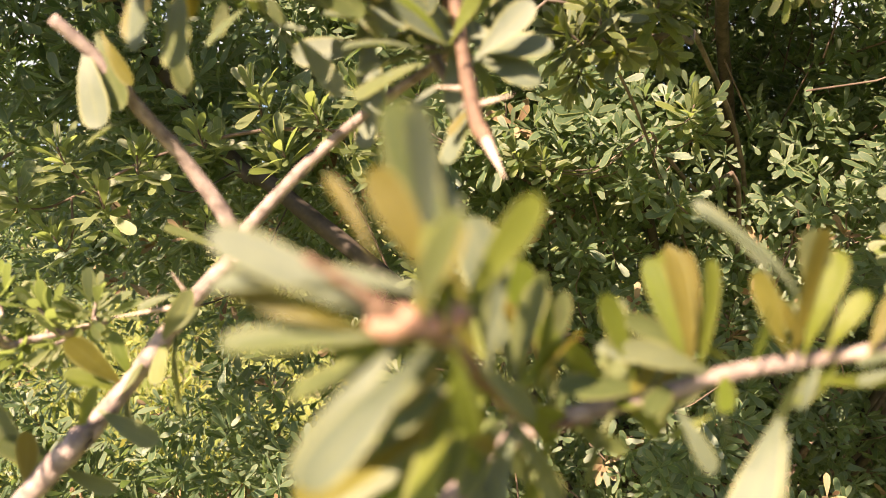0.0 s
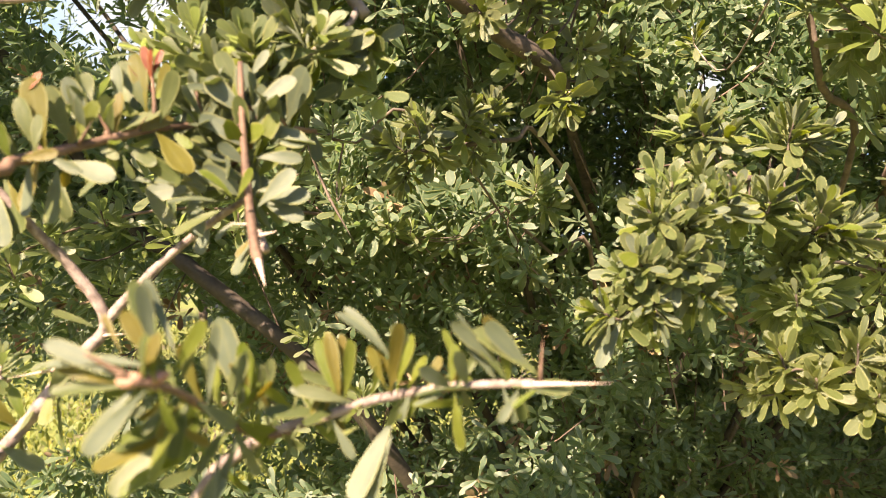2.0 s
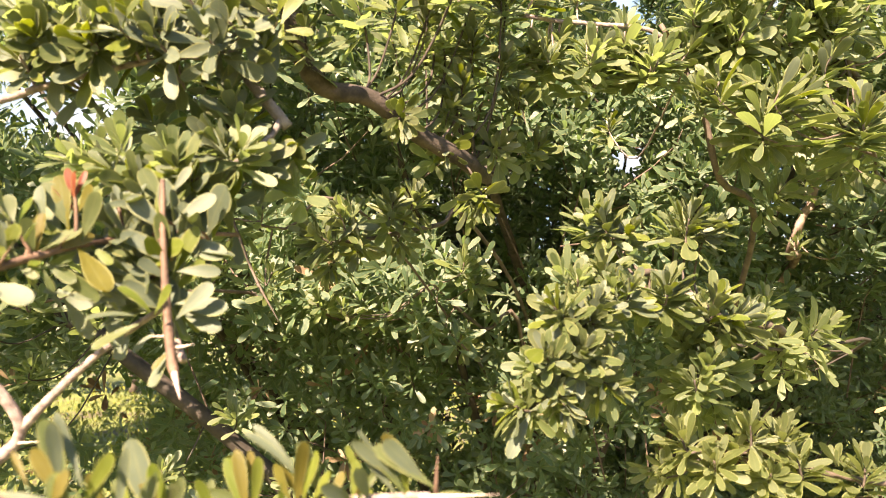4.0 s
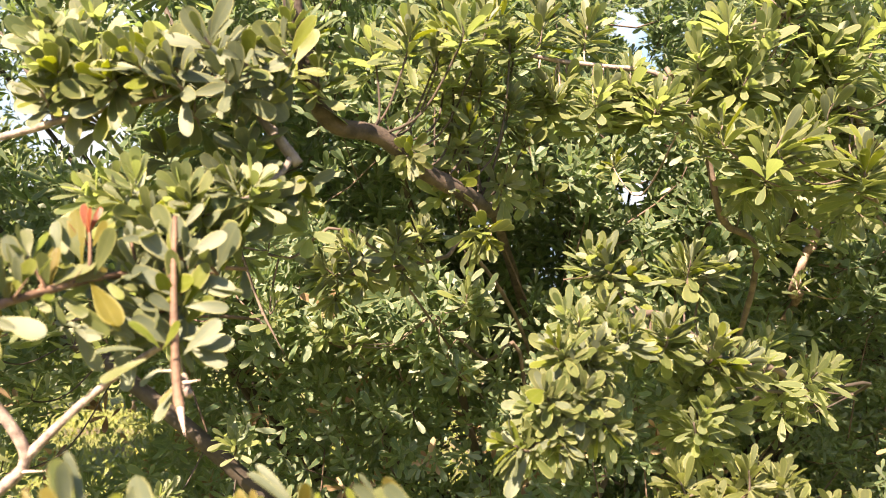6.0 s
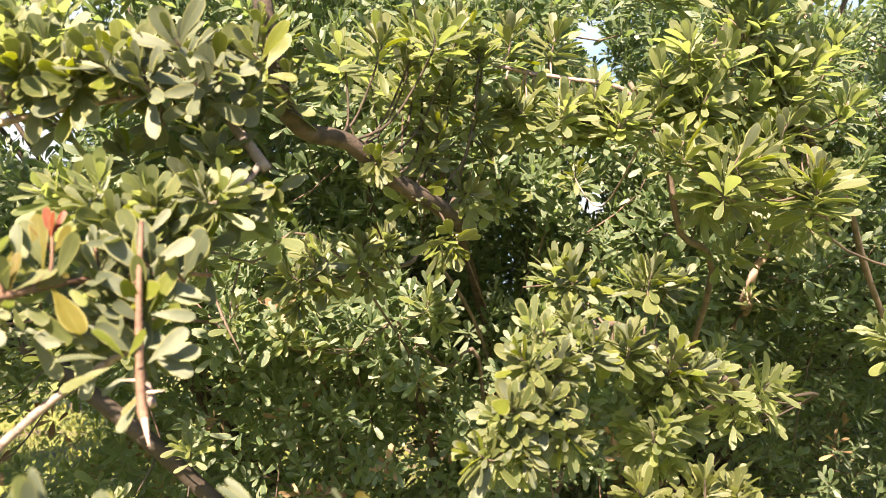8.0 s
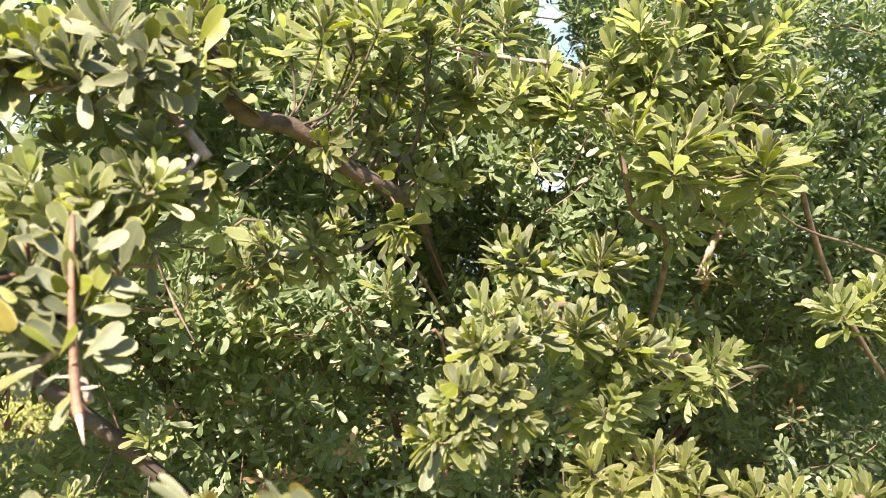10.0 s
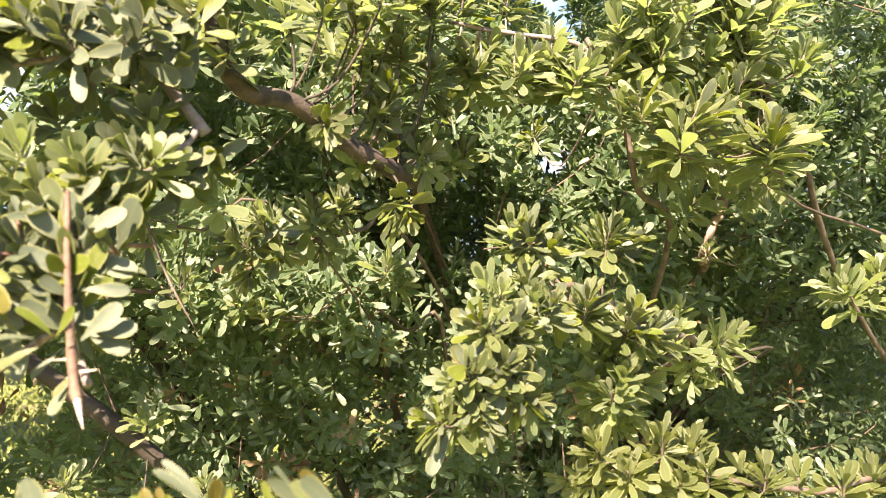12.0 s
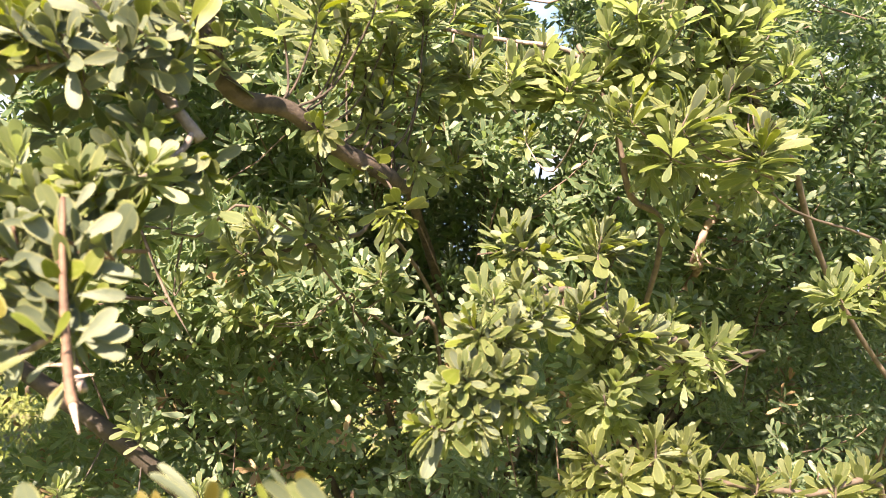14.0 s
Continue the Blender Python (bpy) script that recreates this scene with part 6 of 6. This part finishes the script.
# hollows in the front of the crown: centre, half sizes, and how far back they reach
HOLLOW = [(0.98, 1.03, 0.42, 0.20, 1.30), (1.18, 1.27, 0.25, 0.15, 1.08), (0.61, 1.60, 0.16, 0.18, 1.13), (0.05, 1.20, 0.60, 0.24, 1.08), (1.45, 1.30, 0.24, 0.15, 1.08), (0.38, 1.76, 0.30, 0.13, 1.14), (1.21, 1.68, 0.09, 0.16, 1.25)]


def keep(p, r):
    s = (p.y + 0.2) / 1.5
    x, z = 0.1 + (p.x - 0.1) / s, 1.53 + (p.z - 1.53) / s
    for cx, cz, hx, hz, miss in THIN:
        if ((x - cx) / hx) ** 2 + ((z - cz) / hz) ** 2 < 1 and r.random() < miss:
            return False
    return not any(((x - cx) / hx) ** 2 + ((z - cz) / hz) ** 2 < 1 and p.y < back for cx, cz, hx, hz, back in HOLLOW)


def build_back_mass():
    r = random.Random(5)
    rows, dry, twigs = [], [], []
    heart = Vector((0.75, 2.0, 0.9))
    count = 0
    while count < 25500:
        y = 1.0 + 1.5 * r.random() ** 1.35
        if count % 8:
            s = (y + 0.2) / 1.5
            p = Vector((0.1 + s * r.uniform(-1.05, 1.95), y, 1.53 + s * r.uniform(-0.85, 0.85)))
        else:
            p = Vector((r.uniform(-1.4, 2.5), y, r.uniform(0.35, 2.8)))
        clump = noise.noise(p * 3.2) + 0.5 * noise.noise(p * 7.5)
        if clump < -0.20 + r.uniform(-0.2, 0.2):
            continue
        if not keep(p, r):
            continue
        count += 1
        axis = (p - heart).normalized() * 0.5 + Vector((r.gauss(-0.15, 0.35), r.gauss(-0.60, 0.35), r.gauss(0.50, 0.35)))
        dead = p.z < 1.75 and r.random() < (0.050 if p.z < 1.4 else 0.014)
        (dry if dead else rows).extend(frames_of(p, axis, r.randint(8, 11), r.uniform(0.036, 0.049) * (0.80 if p.z < 1.48 else 0.96), r))
        if count % 13 == 0 and p.x > -0.15 * p.y:
            a = axis.normalized()
            back = (heart - p).normalized() * 0.4 + Vector((r.gauss(0, 0.6), r.gauss(0, 0.6), r.gauss(-0.2, 0.5)))
            twigs.append(tube_arrays([p + a * 0.005, p - a * 0.03, p - a * 0.05 + back * 0.05, p - a * 0.05 + back * 0.12], 0.0009, 0.0018, 4))
    for _ in range(5000):
        p = Vector((r.uniform(-0.5, 3.3), r.uniform(1.9, 2.7), r.uniform(0.1, 1.5)))
        if keep(p, r):
            rows += frames_of(p, (r.gauss(0, 0.5), r.gauss(-0.2, 0.5), 0.8), 9, r.uniform(0.048, 0.064), r)
    for _ in range(3200):
        p = Vector((r.uniform(-0.3, 2.6), r.uniform(2.0, 2.7), r.uniform(1.5, 2.7)))
        if keep(p, r):
            rows += frames_of(p, (r.gauss(0, 0.5), r.gauss(-0.2, 0.5), 0.8), 9, r.uniform(0.036, 0.050), r)
    for _ in range(1300):
        p = Vector((r.uniform(-0.2, 1.8), r.uniform(2.1, 2.65), r.uniform(1.45, 2.4)))
        if keep(p, r):
            rows += frames_of(p, (r.gauss(0, 0.5), r.gauss(-0.2, 0.5), 0.8), 9, r.uniform(0.046, 0.060), r)
    for _ in range(2400):
        p = Vector((r.uniform(0.7, 3.3), r.uniform(2.3, 3.0), r.uniform(0.1, 1.45)))
        if keep(p, r):
            rows += frames_of(p, (r.gauss(0, 0.5), r.gauss(-0.2, 0.5), 0.8), 9, r.uniform(0.050, 0.066), r)
    for _ in range(2600):
        p = Vector((r.uniform(-0.5, 1.5), r.uniform(2.2, 2.9), r.uniform(1.5, 3.0)))
        if keep(p, r):
            rows += frames_of(p, (r.gauss(0, 0.5), r.gauss(-0.2, 0.5), 0.8), 9, r.uniform(0.046, 0.060), r)
    for _ in range(2400):
        p = Vector((r.uniform(-0.7, 1.4), r.uniform(2.7, 3.3), r.uniform(1.5, 3.1)))
        if keep(p, r):
            rows += frames_of(p, (r.gauss(0, 0.5), r.gauss(-0.2, 0.5), 0.8), 9, r.uniform(0.052, 0.066), r)
    # crown top added out of view so that the rear layers stay dark
    for _ in range(780):
        p = Vector((r.uniform(-0.9, 2.0), r.uniform(1.05, 1.75), r.uniform(2.38, 3.0)))
        rows += frames_of(p, Vector((r.gauss(-0.1, 0.4), r.gauss(-0.3, 0.4), 0.9)), r.randint(10, 14), r.uniform(0.040, 0.050), r)
    # high tufts kept above the view, added to shade the mass behind
    high = 0
    while high < 200:
        p = Vector((r.uniform(0.1, 1.7), r.uniform(0.92, 1.2), r.uniform(1.95, 2.6)))
        if (p.z - 1.53) / (p.y + 0.2) < 0.50 or noise.noise(p * 4.0) < -0.05:
            continue
        high += 1
        rows += frames_of(p, Vector((r.gauss(-0.1, 0.4), r.gauss(-0.3, 0.4), 0.9)), r.randint(12, 16), r.uniform(0.036, 0.046), r)
    leaf_mass("foliage", rows, LEAF_MASS, shrub_back, rows=(0.0, 0.36, 0.74, 0.94, 1.0), wide=0.335, flat=True, label="dense spoon-shaped leaves in tufts, added mostly out of view for shade")
    leaf_mass("dry_foliage", dry, DRY, shrub_back, "brown dead leaves")
    tagged(part("twig_tangle", mesh_from("twig_tangle", twigs, BARK_TAN), shrub_back), kind="stuff")
    for k in range(16):
        a = k / 16 * 6.28
        top = Vector((0.75 + 1.5 * math.cos(a) + r.gauss(0, 0.1), 1.75 + 0.75 * math.sin(a), 1.5 + r.uniform(0.2, 1.0)))
        mid = Vector((0.75 + 0.5 * math.cos(a), 1.9 + 0.3 * math.sin(a), 0.9 + r.gauss(0, 0.1)))
        part("stem", mesh_from("stem", [tube_arrays(smooth_path([(0.75 + 0.05 * math.cos(a), 2.0 + 0.05 * math.sin(a), 0), mid, top]), 0.016, 0.005, 8)], BARK_SHADED), shrub_back)


build_back_mass()


def build_near_shade():
    """Added body of the near shrub, beside the open place where branches reach in."""
    r = random.Random(9)
    rows = []
    # mostly unseen tufts that keep sun off the limbs and mass behind
    while len(rows) < 9500:
        p = Vector((r.uniform(-1.25, -0.42), r.uniform(0.45, 1.0), r.uniform(0.4, 2.15)))
        if p.x > -0.25 - 0.62 * (p.y - 0.05) or noise.noise(p * 4.0) < -0.1:
            continue
        rows += frames_of(p, (r.gauss(-0.2, 0.4), r.gauss(-0.3, 0.4), 0.9), r.randint(11, 15), r.uniform(0.034, 0.044), r)
    # out of view, set towards the sun to shade the thick limb
    for _ in range(75):
        p = Vector((r.uniform(-0.60, -0.38), r.uniform(0.50, 0.75), r.uniform(1.74, 2.0)))
        rows += frames_of(p, (r.gauss(-0.1, 0.4), r.gauss(-0.3, 0.4), 0.9), r.randint(11, 15), r.uniform(0.036, 0.046), r)
    for _ in range(170):
        p = Vector((r.uniform(-1.0, -0.55), r.uniform(0.38, 0.75), r.uniform(1.95, 2.25)))
        rows += frames_of(p, (r.gauss(-0.1, 0.4), r.gauss(-0.3, 0.4), 0.9), r.randint(11, 15), r.uniform(0.036, 0.046), r)
    while len(rows) < 14500:
        p = Vector((r.uniform(-1.50, -0.95), r.uniform(0.50, 1.30), r.uniform(2.15, 2.65)))
        if noise.noise(p * 3.0) > -0.15:
            rows += frames_of(p, (r.gauss(-0.1, 0.4), r.gauss(-0.3, 0.4), 0.9), r.randint(11, 15), r.uniform(0.036, 0.046), r)
    leaf_mass("foliage", rows, LEAF_MASS, shrub_near, "spoon-shaped leaves in tufts, added mostly out of view for shade", wide=0.29)


build_near_shade()


def build_shade_overhang():
    """Unseen foliage and stems above the side shrub, added to shade what stands below."""
    r = random.Random(12)
    rows = []
    while len(rows) < 450:
        p = Vector((r.uniform(0.85, 1.25), r.uniform(0.48, 0.68), 0.0))
        p.z = r.uniform(2.06, 2.30)
        if noise.noise(p * 4.5 + Vector((3.1, 0, 0))) < (-0.06 if p.x < 0.2 else -0.25):
            continue
        rows += frames_of(p, (r.gauss(-0.1, 0.4), r.gauss(-0.2, 0.4), 0.9), r.randint(12, 15), r.uniform(0.036, 0.046), r)
    while len(rows) < 640:
        p = Vector((r.uniform(0.45, 1.0), r.uniform(0.24, 0.44), r.uniform(2.10, 2.32)))
        rows += frames_of(p, (r.gauss(-0.1, 0.4), r.gauss(-0.2, 0.4), 0.9), r.randint(12, 15), r.uniform(0.036, 0.046), r)
    while len(rows) < 960:
        p = Vector((r.uniform(0.85, 1.25), r.uniform(0.55, 0.80), r.uniform(2.35, 2.60)))
        rows += frames_of(p, (r.gauss(-0.1, 0.4), r.gauss(-0.2, 0.4), 0.9), r.randint(12, 15), r.uniform(0.036, 0.046), r)
    while len(rows) < 1240:
        p = Vector((r.uniform(0.78, 1.20), r.uniform(0.28, 0.46), r.uniform(2.12, 2.36)))
        rows += frames_of(p, (r.gauss(-0.1, 0.4), r.gauss(-0.2, 0.4), 0.9), r.randint(12, 15), r.uniform(0.036, 0.046), r)
    for x in (0.3, 0.6, 1.0):
        line = smooth_path([(1.34, 1.28, 0.1), (1.65, 0.9, 1.4), (x * 0.4 + 0.95, 0.62, 2.22), (x, 0.58, 2.12)])
        part("stem", mesh_from("stem", [tube_arrays(line, 0.014, 0.004, 8)], BARK_DARK), shrub_side)
    leaf_mass("foliage", rows, LEAF_MASS, shrub_side, "spoon-shaped leaves in tufts, added mostly out of view for shade", wide=0.32)


build_shade_overhang()


def build_side_shade():
    """Mostly unseen side-shrub body, added to the right of the open place for shade."""
    r = random.Random(31)
    rows = []
    while len(rows) < 3600:
        y = r.uniform(0.40, 0.85)
        p = Vector((0.10 + (y + 0.2) * 1.24 + r.uniform(0.0, 0.55), y, r.uniform(1.35, 2.2)))
        if noise.noise(p * 4.0) < -0.15:
            continue
        rows += frames_of(p, (r.gauss(-0.2, 0.4), r.gauss(-0.3, 0.4), 0.9), r.randint(11, 15), r.uniform(0.036, 0.046), r)
    leaf_mass("foliage", rows, LEAF_MASS, shrub_side, "spoon-shaped leaves in tufts, added mostly out of view for shade", wide=0.30)


build_side_shade()
